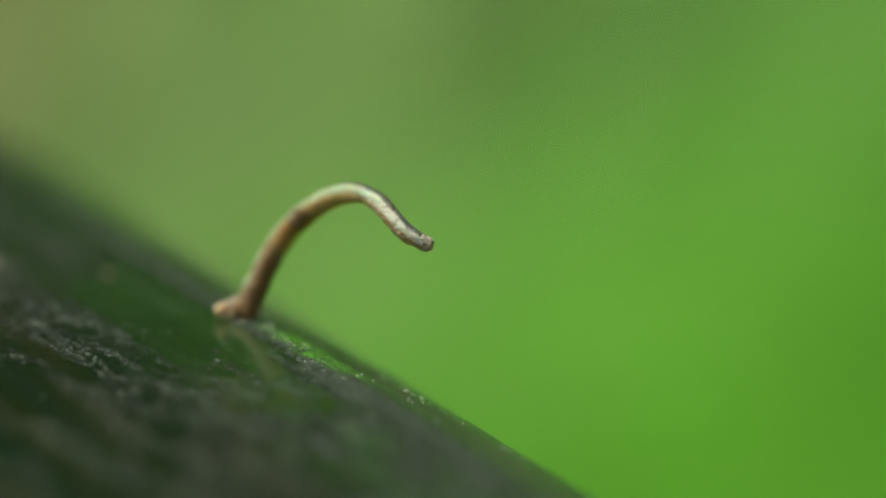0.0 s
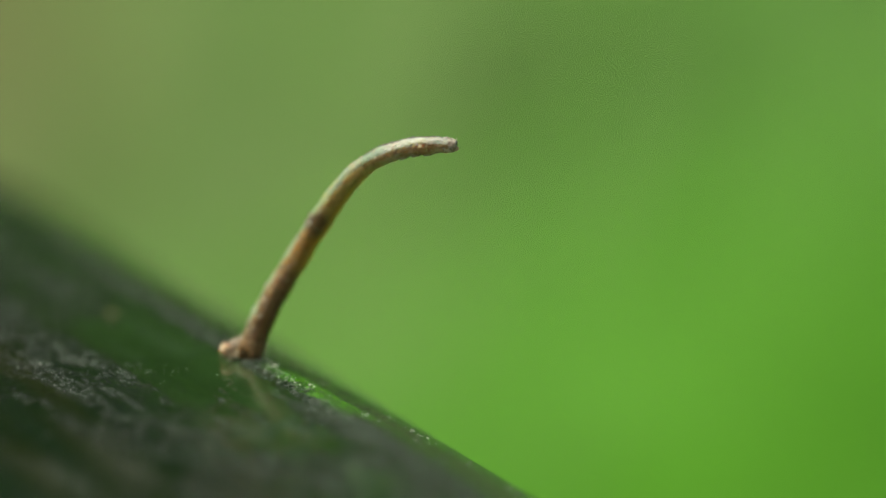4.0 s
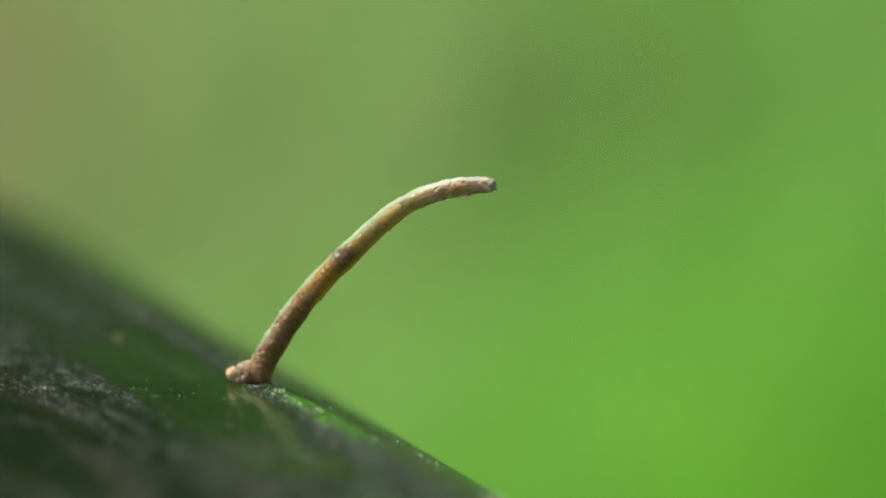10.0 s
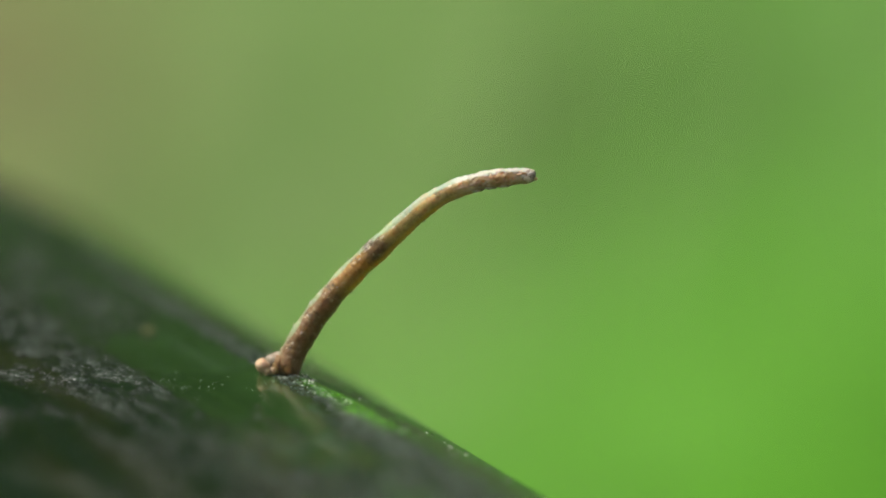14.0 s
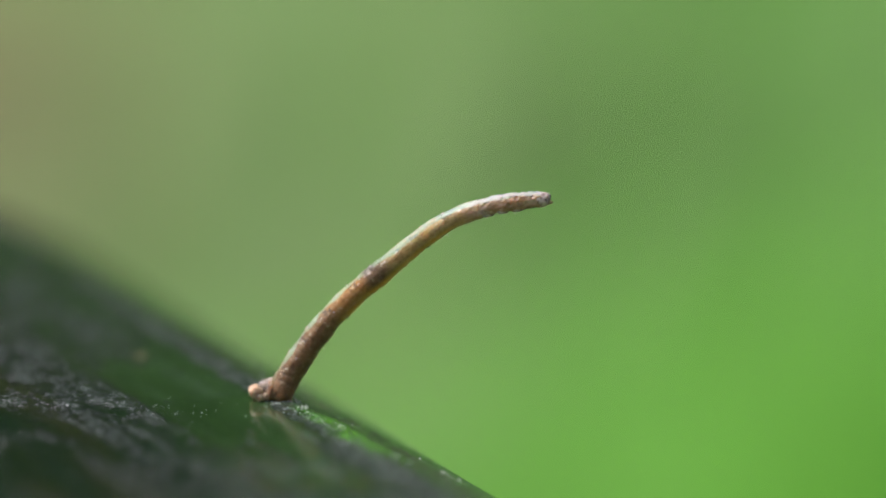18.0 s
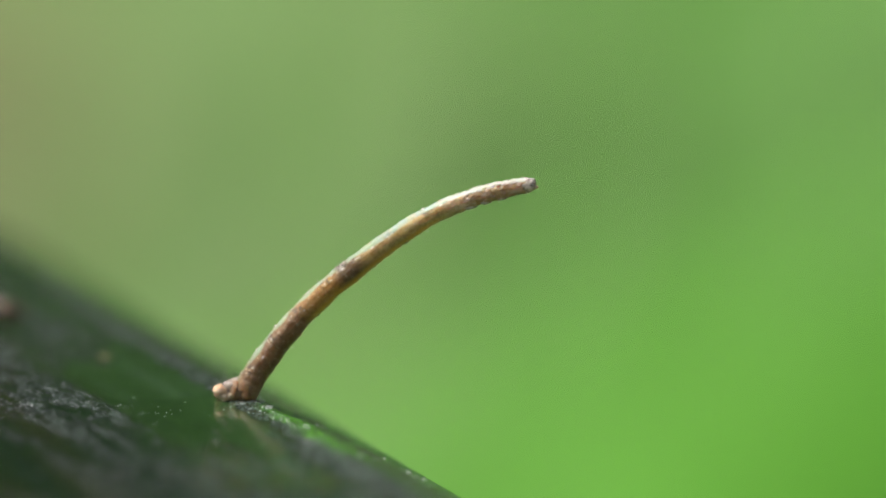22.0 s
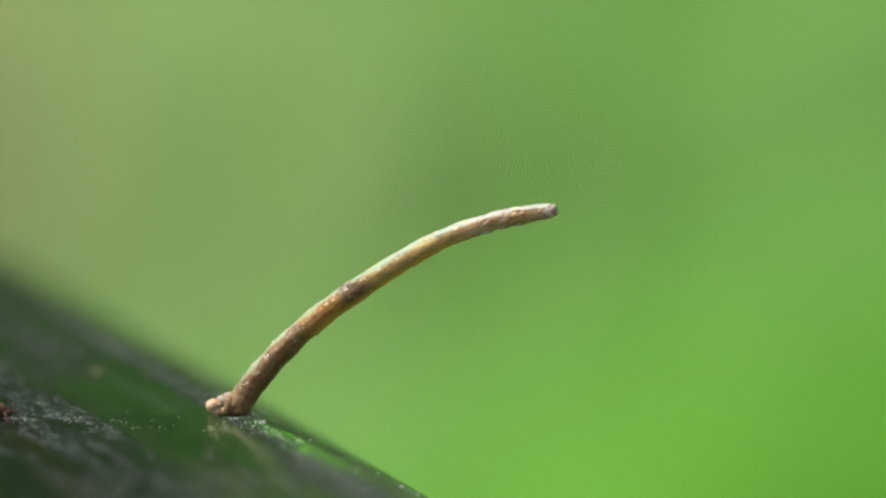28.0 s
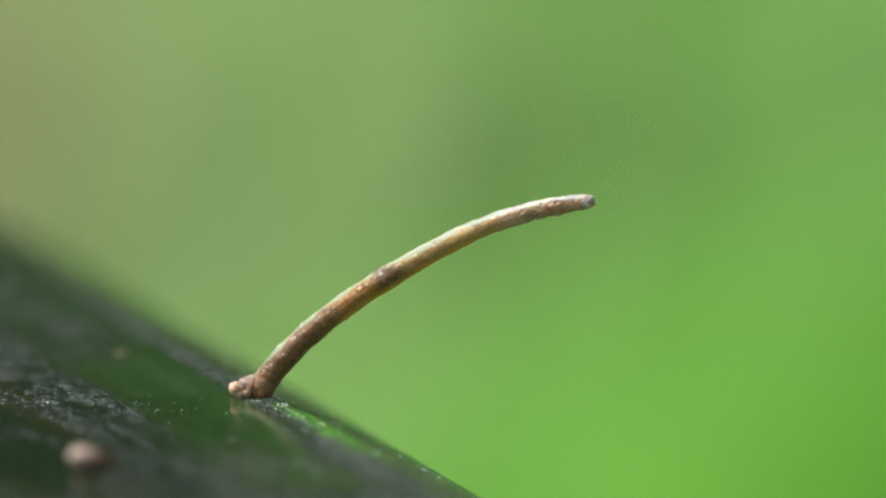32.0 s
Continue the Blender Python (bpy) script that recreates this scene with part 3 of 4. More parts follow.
def leaf_grit_and_glints():
    """Bright grains scattered over the leaf: dust, and pale specks added in place of glints."""
    rng = random.Random(7)
    pieces = []
    for i in range(2600):
        v = rng.uniform(-20, 7)
        u = rng.uniform(-22, 14)
        if i % 3 == 0:                                       # thicker along the keel in front of the caterpillar
            u, v = rng.uniform(-9, 1.5), rng.gauss(0.7, 0.5)
        elif i % 9 == 4:                                     # scattered over the worn belt beside it
            u, v = rng.gauss(1.0, 3.5), rng.uniform(-19, -1.5)
        elif i % 6 == 1:                                      # and towards the margin
            u, v = rng.uniform(-20, 2), rng.uniform(2.6, 6.5)
        clump = noise.noise(Vector((u * 0.25, v * 0.6, 11.0)))
        if clump < rng.uniform(-0.1, 0.45) + (0.42 if -5.5 < v < -0.5 else 0.0) or math.hypot(u, v - 0.3) < 0.9 or v > 9:
            continue
        r = rng.choice((0.009, 0.010, 0.012, 0.014, 0.018, 0.024, 0.036)) * MM
        if r < 0.03 * MM:
            r *= 0.6 if i % 6 == 1 else 0.7
        p = leaf_local(u * MM, v * MM) + Vector((0, 0, r * 0.5))
        vv, ff = blob(r * rng.uniform(1, 2.2), r * rng.uniform(0.8, 1.6), r, 0.4, i, 4, 6)
        pieces.append(([Vector(q) + p for q in vv], ff))
    for i in range(1500):                                      # crumbs heaped in front of the claspers; more in the belt beside them stand in for glints
        if i % 3 == 2:
            v = rng.uniform(-15.0, -4.0)
            u = rng.gauss(-1.4 - 0.42 * v, 1.3)
        elif i % 3:
            u, v = rng.gauss(-0.9, 0.8), rng.gauss(0.25, 0.55)
        else:
            v = -rng.uniform(1.0, 17)
            u = rng.gauss(-1.4 - 0.42 * v, 0.8)
        if (i % 3 == 0 and i % 8 and v > -6) or (i % 3 == 1 and i % 2) or noise.noise(Vector((u * 0.9, v * 0.9, 5.0))) < -0.05 or (math.hypot(u, v - 0.2) < 0.55):
            continue
        r = rng.choice((0.008, 0.010, 0.013, 0.018, 0.028 if i % 3 == 1 else 0.015)) * MM
        p = leaf_local(u * MM, v * MM) + Vector((0, 0, r * 0.4))
        if i % 3 != 1:
            r *= rng.choice((0.6, 0.8, 1.2))
        vv, ff = blob(r * rng.uniform(1, 3.4), r * rng.uniform(0.8, 1.8), r * 0.5, 0.8, i + 0.3, 4, 6)
        turn = Matrix.Rotation(rng.gauss(0, 0.5), 3, "Z") @ Matrix.Rotation(rng.gauss(0, 0.3), 3, "X")
        pieces.append(([turn @ Vector(q) + p for q in vv], ff))
    for i in range(18):                                       # a few bright specks added as glints on the clean green beside the claspers
        v = -rng.uniform(0.9, 8.0)
        u = rng.gauss(-1.2 - 0.42 * v, 0.8)
        r = rng.choice((0.006, 0.008, 0.010, 0.014)) * MM
        vv, ff = blob(r * rng.uniform(1, 4.0), r * rng.uniform(0.7, 1.5), r * 0.6, 0.9, i + 0.7, 4, 6)
        p = leaf_local(u * MM, v * MM) + Vector((0, 0, r * 0.4))
        pieces.append(([Vector(q) + p for q in vv], ff))
    ob = new("dust_and_glints", mesh_of("dust_and_glints", *merged(pieces), SPECK))
    ob.matrix_basis = LEAF_AXES
    tagged(ob, "fine pale dust grains and specks added as glints on the dark leaf", "dust", kind="stuff")


leaf_grit_and_glints()

# ---- the caterpillar ----
RINGS = 46
JOINT = 0.46
START = Vector((0.47, 0.0, 0.38))


def girth(s):
    stops = ((0.0, 0.62), (0.08, 0.60), (0.2, 0.575), (0.42, 0.555), (0.47, 0.565), (0.6, 0.51), (0.8, 0.45), (0.93, 0.43), (1.0, 0.36))
    for (a, p), (b, q) in zip(stops, stops[1:]):
        if s <= b:
            return (p + (q - p) * (s - a) / (b - a)) * MM
    return 0.36 * MM


def skin_run(me, run, r=0.5 * MM):
    """Stores where each point of the skin lies along the whole body, and how far up its back."""
    far = me.attributes.new("flank", "FLOAT", "POINT")
    far.data.foreach_set("value", [v.co.y / r for v in me.vertices])
    up = me.attributes.new("back", "FLOAT", "POINT")
    up.data.foreach_set("value", [-v.co.x / r for v in me.vertices])
    at = me.attributes.new("skin_run", "FLOAT_VECTOR", "POINT")
    at.data.foreach_set("vector", [c for v in me.vertices for c in (v.co.x, v.co.y, v.co.z + run)])


def caterpillar():
    root = tagged(new("caterpillar"), "slender brown twig-like inchworm standing on its rear claspers", "caterpillar")
    root.matrix_basis = Matrix.Translation(BASE)
    rings = []
    for i in range(RINGS):
        s = (i + 0.5) / RINGS
        r = girth(s) * (1.0 + 0.038 * math.cos(s * 18.5 / 2.1 * math.tau) + 0.015 * math.sin(s * 41))
        half = 0.42 * MM
        prof = []
        for k in range(19):
            z = -1 + k / 9
            prof.append((r * (0.6 + 0.4 * (1 - abs(z) ** 5) ** 0.5) * (1 - 0.03 * z * z), half * z))
        rough = 0.042 if s < 0.74 else 0.042 + 0.36 * (s - 0.74)
        run = s * 18.5 * MM
        me = mesh_of("body_ring", *lathe(prof, 42, rough, run=run), SKIN)
        skin_run(me, run, r)
        ring = part("body_ring", me, root)
        rings.append(ring)
        if i == 21:
            part("wart", mesh_of("wart", *blob(0.10 * MM, 0.10 * MM, 0.16 * MM, 0.3, 2), DARK), ring,
                 pose(-0.5 * MM, 0, 0.1 * MM), "small dark wart")
        if i in (5, 9, 14, 29, 33):
            part("wart", mesh_of("wart", *blob(0.06 * MM, 0.07 * MM, 0.09 * MM, 0.3, i), DARK if i in (14, 29) else CRUST), ring,
                 pose((0.98 if i in (14, 29) else -0.98) * r, 0, 0))
        if 1 <= i <= 20 and i % 2:                             # crumbs of pale crust along the back
            a = 2.6 + 0.9 * math.sin(i * 2.3)
            part("crumb", mesh_of("crumb", *blob(0.035 * MM, 0.045 * MM, (0.045 + 0.02 * (i % 3)) * MM, 0.5, i * 1.7, 6, 8), CRUST), ring,
                 pose(0.99 * r * math.cos(a), -0.99 * r * math.sin(a), 0.12 * MM * math.sin(i)))
        if i in (3, 8, 17, 32, 38, 42):
            side = -1 if i % 2 else 1
            part("bristle", mesh_of("bristle", *tube([(side * r * 0.9, 0, 0), (side * (r + 0.08 * MM), 0.02 * MM, 0.03 * MM),
                                                       (side * (r + 0.14 * MM), 0.02 * MM, 0.09 * MM)],
                                                      [0.016 * MM, 0.012 * MM, 0.004 * MM], 6), CRUST), ring)
    # head capsule with jaws and eyes
    prof = [(0.20, -0.34), (0.33, -0.28), (0.37, -0.1), (0.37, 0.08), (0.33, 0.24), (0.25, 0.36), (0.12, 0.42)]
    head = part("head", mesh_of("head", *lathe([(r * MM, z * MM) for r, z in prof], 24, 0.22, 5.0), CRUST), root, label="pale blunt head capsule")
    part("face", mesh_of("face", *blob(0.13 * MM, 0.18 * MM, 0.09 * MM, 0.3, 9), DARK), head, pose(-0.12 * MM, 0.08 * MM, 0.34 * MM), "dark horny face")
    for y in (-1, 1):
        part("jaw", mesh_of("jaw", *blob(0.09 * MM, 0.08 * MM, 0.12 * MM, 0.25, y), PAD), head, pose(0.12 * MM, y * 0.10 * MM, 0.38 * MM))
        part("eye", mesh_of("eye", *blob(0.05 * MM, 0.04 * MM, 0.05 * MM, 0.1, y), DARK), head, pose(0.02 * MM, y * 0.34 * MM, 0.2 * MM))
        part("feeler", mesh_of("feeler", *tube([(-0.2 * MM, y * 0.2 * MM, 0.3 * MM), (-0.3 * MM, y * 0.22 * MM, 0.38 * MM)],
                                               [0.03 * MM, 0.01 * MM], 6), CRUST), head)
    # three pairs of short legs folded under the front rings
    for k, i in enumerate((38, 40, 42)):
        for y in (-1, 1):
            part("front_leg", mesh_of("front_leg", *tube([(0.32 * MM, y * 0.20 * MM, -0.05 * MM), (0.41 * MM, y * 0.2 * MM, 0.1 * MM),
                                                            (0.44 * MM, y * 0.14 * MM, 0.36 * MM), (0.41 * MM, y * 0.08 * MM, 0.50 * MM)],
                                                           [0.08 * MM, 0.075 * MM, 0.055 * MM, 0.02 * MM], 10), CRUST), rings[i])
    # the rear end that grips the leaf
    rear = part("rear_plate", mesh_of("rear_plate", *merged([tube([(0.75 * MM, 0, 0.75 * MM), (0.42 * MM, 0, 0.62 * MM), (0.0, 0, 0.58 * MM), (-0.38 * MM, 0, 0.48 * MM), (-0.64 * MM, 0, 0.38 * MM)],
                                                             [0.30 * MM, 0.45 * MM, 0.43 * MM, 0.36 * MM, 0.14 * MM], 20)]), REAR), root)
    skirt = part("rear_fold", mesh_of("rear_fold", *blob(0.78 * MM, 0.52 * MM, 0.46 * MM, 0.25, 21), SKIN), root, pose(0.26 * MM, 0, 0.26 * MM, 0, 16, 0))
    skin_run(skirt.data, -4 * MM, 50 * MM)
    for y in (-1, 1):
        lobe = merged([blob(0.36 * MM, 0.28 * MM, 0.33 * MM, 0.35, 4 + y),
                       ([Vector(q) + Vector((0.22, 0, -0.16)) * MM for q in blob(0.26 * MM, 0.24 * MM, 0.24 * MM, 0.4, 7 + y)[0]],
                        blob(1, 1, 1)[1])])
        part("rear_clasper", mesh_of("rear_clasper", *lobe, PAD), root,
             pose(-0.66 * MM, y * 0.24 * MM - 0.05 * MM, 0.34 * MM, 0, 20, 0), "pale orange rear clasper")
        part("clasper_foot", mesh_of("clasper_foot", *blob(0.27 * MM, 0.22 * MM, 0.20 * MM, 0.3, 12 + y), PAD), root,
             pose(-0.13 * MM, y * 0.30 * MM, 0.13 * MM, 0, 10, 0), "pale orange foot")
        for x, lean, k in ((0.04, -0.10, 0.72), (0.54, 0.0, 1.05)):
            leg = part("proleg", mesh_of("proleg", *tube([((x + 0.1) * MM, y * 0.18 * MM, 0.75 * MM), (x * MM, y * 0.30 * MM, 0.42 * MM), ((x + lean) * MM, y * 0.36 * MM, 0.14 * MM),
                                                          ((x + lean * 1.5) * MM, y * 0.40 * MM, 0.0), ((x + lean * 1.6) * MM, y * 0.40 * MM, (-0.02 - 0.12 * x) * MM)],
                                                         [0.40 * MM * k, 0.36 * MM * k, 0.29 * MM * k, 0.24 * MM * k, 0.12 * MM], 16), SKIN), root)
            skin_run(leg.data, x * 7 * MM, 50 * MM)
    return root, rings, head


CATERPILLAR, BODY, HEAD = caterpillar()


# ---- two small insects that cross the leaf ----
def small_insect(name, label, size, body, front, legs):
    """Walks towards its own +x."""
    k = size * MM
    root = tagged(new(name), label, "insect")
    part("abdomen", mesh_of("abdomen", *blob(0.52 * k, 0.36 * k, 0.34 * k, 0.12, 3), body), root, pose(-0.18 * k, 0, 0.44 * k, 0, 8, 0))
    part("thorax", mesh_of("thorax", *blob(0.30 * k, 0.30 * k, 0.28 * k, 0.12, 5), front), root, pose(0.32 * k, 0, 0.38 * k))
    part("head", mesh_of("head", *blob(0.17 * k, 0.18 * k, 0.16 * k, 0.1, 6), front), root, pose(0.62 * k, 0, 0.34 * k))
    for y in (-1, 1):
        part("feeler", mesh_of("feeler", *tube([(0.72 * k, y * 0.08 * k, 0.4 * k), (0.9 * k, y * 0.2 * k, 0.5 * k), (1.08 * k, y * 0.24 * k, 0.36 * k)],
                                               [0.02 * k, 0.018 * k, 0.012 * k], 6), legs), root)
        for x, reach in ((0.45, 0.28), (0.28, 0.0), (0.08, -0.3)):
            part("leg", mesh_of("leg", *tube([(x * k, y * 0.14 * k, 0.34 * k), ((x + reach * 0.5) * k, y * 0.38 * k, 0.46 * k),
                                                ((x + reach) * k, y * 0.58 * k, 0.16 * k), ((x + reach * 1.3) * k, y * 0.68 * k, 0.0)],
                                               [0.035 * k, 0.032 * k, 0.024 * k, 0.014 * k], 7), legs), root)
    return root


PALE_BUG = small_insect("pale_insect", "tiny whitish rounded insect crawling over the leaf", 0.75, PALE, PALE, TAN)
TAN_BUG = small_insect("tan_insect", "small tan rounded insect with dark brown front, crawling", 1.4, TAN, BROWN, BROWN)


# ---- the garden behind ----
def sheet(name, size, material):
    n, verts, faces = 24, [], []
    for i in range(n + 1):
        for j in range(n + 1):
            x, y = (2 * i / n - 1), (2 * j / n - 1)
            x, y = size * x * abs(x), size * y * abs(y)
            verts.append((x, y, 0.03 * noise.noise(Vector((x * 0.7, y * 0.7, 0)))))
    faces = [(i * (n + 1) + j, (i + 1) * (n + 1) + j, (i + 1) * (n + 1) + j + 1, i * (n + 1) + j + 1) for i in range(n) for j in range(n)]
    ob = new(name, mesh_of(name, verts, faces, material))
    return tagged(ob, "brown leaf litter with low green growth", "ground", kind="structure")


sheet("ground", 400.0, SOIL)


def blade_mesh(length, width, material, fold=0.25, droop=0.1):
    """A broad leaf that grows from the origin along +x, with a folded midrib and wavy margin."""
    n, w, verts = 22, 10, []
    for i in range(n + 1):
        s = i / n
        half = width / 2 * math.sin(math.pi * s ** 0.8) ** 0.75 if 0 < s < 1 else 0.002
        for j in range(w + 1):
            q = 2 * j / w - 1
            z = fold * abs(q) * half - droop * length * s * s + 0.05 * width * math.sin(9 * s + 2 * q) * abs(q)
            verts.append((length * s, q * half, z))
    faces = [(i * (w + 1) + j, (i + 1) * (w + 1) + j, (i + 1) * (w + 1) + j + 1, i * (w + 1) + j + 1) for i in range(n) for j in range(w)]
    return mesh_of("blade", verts, faces, material)


def broad_plant(label, foot, leaves, material, thick=1.0):
    """A clump of stalks from the ground, each with one broad blade at (x, y, z), turned and tipped."""
    root = tagged(new("broad_leaf_plant"), label, "plant")
    f = Vector(foot)
    root.matrix_basis = Matrix.Translation(f)
    for x, y, z, length, width, tip, turn, roll in leaves:
        p = Vector((x, y, z)) - f
        knee = Vector((p.x * 0.35, p.y * 0.35, p.z * 0.7))
        stalk = part("stalk", mesh_of("stalk", *tube([(0, 0, -0.02), knee * 0.5, knee, p * 0.9 + Vector((0, 0, 0.0)), p],
                                                       [r * thick for r in (0.008, 0.007, 0.006, 0.005, 0.004)], 8), STALK), root)
        part("blade", blade_mesh(length, width, material), root, Matrix.Translation(p) @ pose(0, 0, 0, roll, tip, turn))
    return root


broad_plant("bright green broad-leaved plant in full light", (0.12, 1.45, 0),
            [(0.10, 1.30, 0.500, 0.24, 0.18, 46, -85, 0), (0.17, 1.33, 0.540, 0.24, 0.18, 46, -80, 0), (0.14, 1.42, 0.50, 0.24, 0.20, 50, -90, 0),
             (0.12, 1.28, 0.46, 0.24, 0.20, 48, -85, 0), (0.15, 1.26, 0.445, 0.24, 0.20, 48, -86, 0), (0.06, 1.40, 0.514, 0.24, 0.18, 50, -92, 0), (0.12, 1.43, 0.512, 0.24, 0.18, 50, -88, 0),
             (0.06, 1.26, 0.435, 0.24, 0.20, 48, -92, 0)], BRIGHT)
broad_plant("fresh green young broad-leaved plant", (0.03, 1.45, 0),
            [(0.02, 1.32, 0.495, 0.22, 0.15, 46, -95, 0), (-0.03, 1.36, 0.49, 0.22, 0.16, 46, -95, 0), (0.0, 1.30, 0.45, 0.24, 0.20, 48, -95, 0)], TENDER)
broad_plant("mid-green broad-leaved plant among shrubs", (0.07, 1.72, 0),
            [(0.075, 1.58, 0.68, 0.24, 0.18, 54, -90, 0), (0.02, 1.56, 0.69, 0.26, 0.18, 54, -92, 0), (0.095, 1.50, 0.605, 0.24, 0.2, 46, -88, 0), (0.03, 1.52, 0.60, 0.24, 0.2, 48, -92, 0), (0.052, 1.60, 0.635, 0.24, 0.15, 52, -90, 0)], GROWN)
broad_plant("deep green young plant with a few leaves", (0.10, 1.53, 0),
            [(0.096, 1.47, 0.640, 0.17, 0.11, 50, -88, 0), (0.143, 1.50, 0.655, 0.15, 0.09, 52, -84, 0)], DEEPER)
broad_plant("light green broad-leaved plant among shrubs", (0.22, 1.62, 0),
            [(0.15, 1.54, 0.66, 0.26, 0.16, 50, -88, 0), (0.22, 1.50, 0.64, 0.26, 0.18, 46, -80, 0), (0.20, 1.55, 0.55, 0.24, 0.18, 46, -80, 0),
             (0.29, 1.52, 0.66, 0.26, 0.18, 50, -85, 0), (0.28, 1.50, 0.55, 0.26, 0.18, 50, -85, 0)], LIGHT)
broad_plant("pale olive broad-leaved plant, leaves ageing", (-0.08, 1.60, 0),
            [(-0.042, 1.50, 0.66, 0.26, 0.18, 57, -90, 0), (-0.10, 1.48, 0.66, 0.26, 0.18, 58, -92, 0), (-0.18, 1.50, 0.66, 0.26, 0.18, 58, -90, 0),
             (-0.09, 1.41, 0.575, 0.22, 0.17, 56, -90, 0), (-0.17, 1.42, 0.575, 0.22, 0.18, 46, -90, 0), (-0.016, 1.62, 0.66, 0.26, 0.14, 55, -90, 0), (-0.11, 1.58, 0.64, 0.24, 0.14, 55, -92, 0)], OLIVE)
broad_plant("brownish drying broad-leaved plant, wilted", (-0.16, 1.50, 0),
            [(-0.13, 1.42, 0.63, 0.16, 0.09, 58, -90, 0), (-0.17, 1.40, 0.60, 0.16, 0.09, 58, -90, 0)], DRY)


def shrub(label, foot, size, leaves, material, seed, big=1.0):
    """A bush: forked stems and a crown of many small leaves with gaps."""
    rng = random.Random(seed)
    root = tagged(new("shrub"), label, "shrub")
    root.matrix_basis = Matrix.Translation(foot)
    for k in range(4):
        a = math.tau * k / 4 + rng.random()
        top = Vector((math.cos(a) * size.x * 0.4, math.sin(a) * size.y * 0.4, size.z * 0.8))
        part("stem", mesh_of("stem", *tube([(0, 0, -0.05), top * 0.4 + Vector((0.03, 0, 0.1)), top], [0.03, 0.02, 0.008], 8), BARK), root)
    verts, faces = [], []
    for i in range(leaves):
        p = Vector((rng.uniform(-1, 1), rng.uniform(-1, 1), rng.uniform(0, 1)))
        if Vector((p.x, p.y, p.z * 1.2 - 0.5)).length > 1.05 + 0.3 * noise.noise(p * 3):
            continue
        c = Vector((p.x * size.x, p.y * size.y, p.z * size.z + 0.05))
        e = Euler((rng.uniform(-0.9, 0.9), rng.uniform(-0.9, 0.9), rng.uniform(0, 6.28))).to_matrix()
        L, b = rng.uniform(0.05, 0.09) * big, rng.uniform(0.018, 0.03) * big
        k = len(verts)
        verts += [c + e @ Vector(q) for q in ((0, 0, 0), (L * 0.4, b, 0.006), (L, 0, -0.01), (L * 0.4, -b, 0.006), (L * 0.45, 0, -0.004))]
        faces += [(k, k + 4, k + 1), (k + 1, k + 4, k + 2), (k + 2, k + 4, k + 3), (k + 3, k + 4, k)]
    part("crown", mesh_of("crown", verts, faces, material, False), root)
    return root


# unseen tall trees, added so the strap leaf mirrors dark green instead of sky
for k, x in enumerate((-3.4, -1.9, -0.6, 0.7, 2.1, 3.6)):
    shrub("tall leafy green tree added out of view to darken reflections", Vector((x, 5.2 + 0.3 * (k % 2), 0)), Vector((1.25, 0.9, 5.6)), 9000, DEEP, 40 + k, 2.2)
for k, x in enumerate((-1.5, -0.5, 0.5, 1.5)):
    shrub("dense green garden shrub", Vector((x, 2.9 + 0.2 * (k % 2), 0)), Vector((0.75, 0.5, 1.6)), 5200, DEEP if k % 2 == 0 else MIDGREEN, 20 + k)


# ---- what moves ----
def bend(t, rear, front, lean, twist, *angles):
    """The caterpillar's line at t: lengths of its rear and front in mm, lean of the head to the viewer,
    twist of the front half about its length, six tilts along the body."""
    knots = [0, 0.2, 0.4, 0.6, 0.8, 1.0]
    slope = np.gradient(np.array(angles), np.array(knots))
    pts, tan = [START.copy()], []
    n = RINGS * 2

    def tilt(s):
        i = min(int(s * 5), 4)
        q = (s - knots[i]) / 0.2
        return ((2 * q ** 3 - 3 * q * q + 1) * angles[i] + (q ** 3 - 2 * q * q + q) * 0.2 * slope[i]
                + (-2 * q ** 3 + 3 * q * q) * angles[i + 1] + (q ** 3 - q * q) * 0.2 * slope[i + 1])

    def depth(s):
        w = min(1.0, max(0.0, (s - 0.3) / 0.7))
        return -lean * w * w * (3 - 2 * w)

    poses = []
    for k in range(n):
        s = (k + 0.5) / n
        step = (rear / JOINT if s < JOINT else front / (1 - JOINT)) / n
        a = radians(tilt(s))
        p = pts[-1] + Vector((math.cos(a), 0, math.sin(a))) * step
        p.y = depth((k + 1) / n)
        pts.append(p)
    for i in range(RINGS + 1):
        at = min(0.966 * (2 * i + 1), n - 1.6)
        k = int(at)
        p = pts[k].lerp(pts[k + 1], at - k)
        d = (pts[k + 1] - pts[k - 1 if k else 0]).normalized()
        side = Vector((0, 1, 0))
        under = side.cross(d).normalized()
        side = d.cross(under)
        w = min(1.0, max(0.0, (i / RINGS - 0.56) / 0.2))
        roll = Matrix.Rotation(radians(twist) * w * w * (3 - 2 * w), 4, "Z")
        poses.append(Matrix.Translation(p * MM) @ Matrix((under, side, d)).transposed().to_4x4() @ roll)
    end = poses[-1].copy()
    end.translation += end.to_3x3() @ Vector((0, 0, -0.02 * MM))
    return t, poses[:-1], end


def trail(rows, face=None):
    """Rows of (seconds, u, v in mm) into poses that face along the way, or one way all along."""
    out = []
    for i, (t, u, v) in enumerate(rows):
        a, b = rows[max(0, i - 2)], rows[min(len(rows) - 1, i + 2)]
        along = math.degrees(math.atan2(b[2] - a[2], b[1] - a[1]))
        out.append((t, on_leaf(u, v, along if face is None else face + 9 * math.sin(2.1 * t))))
    return out


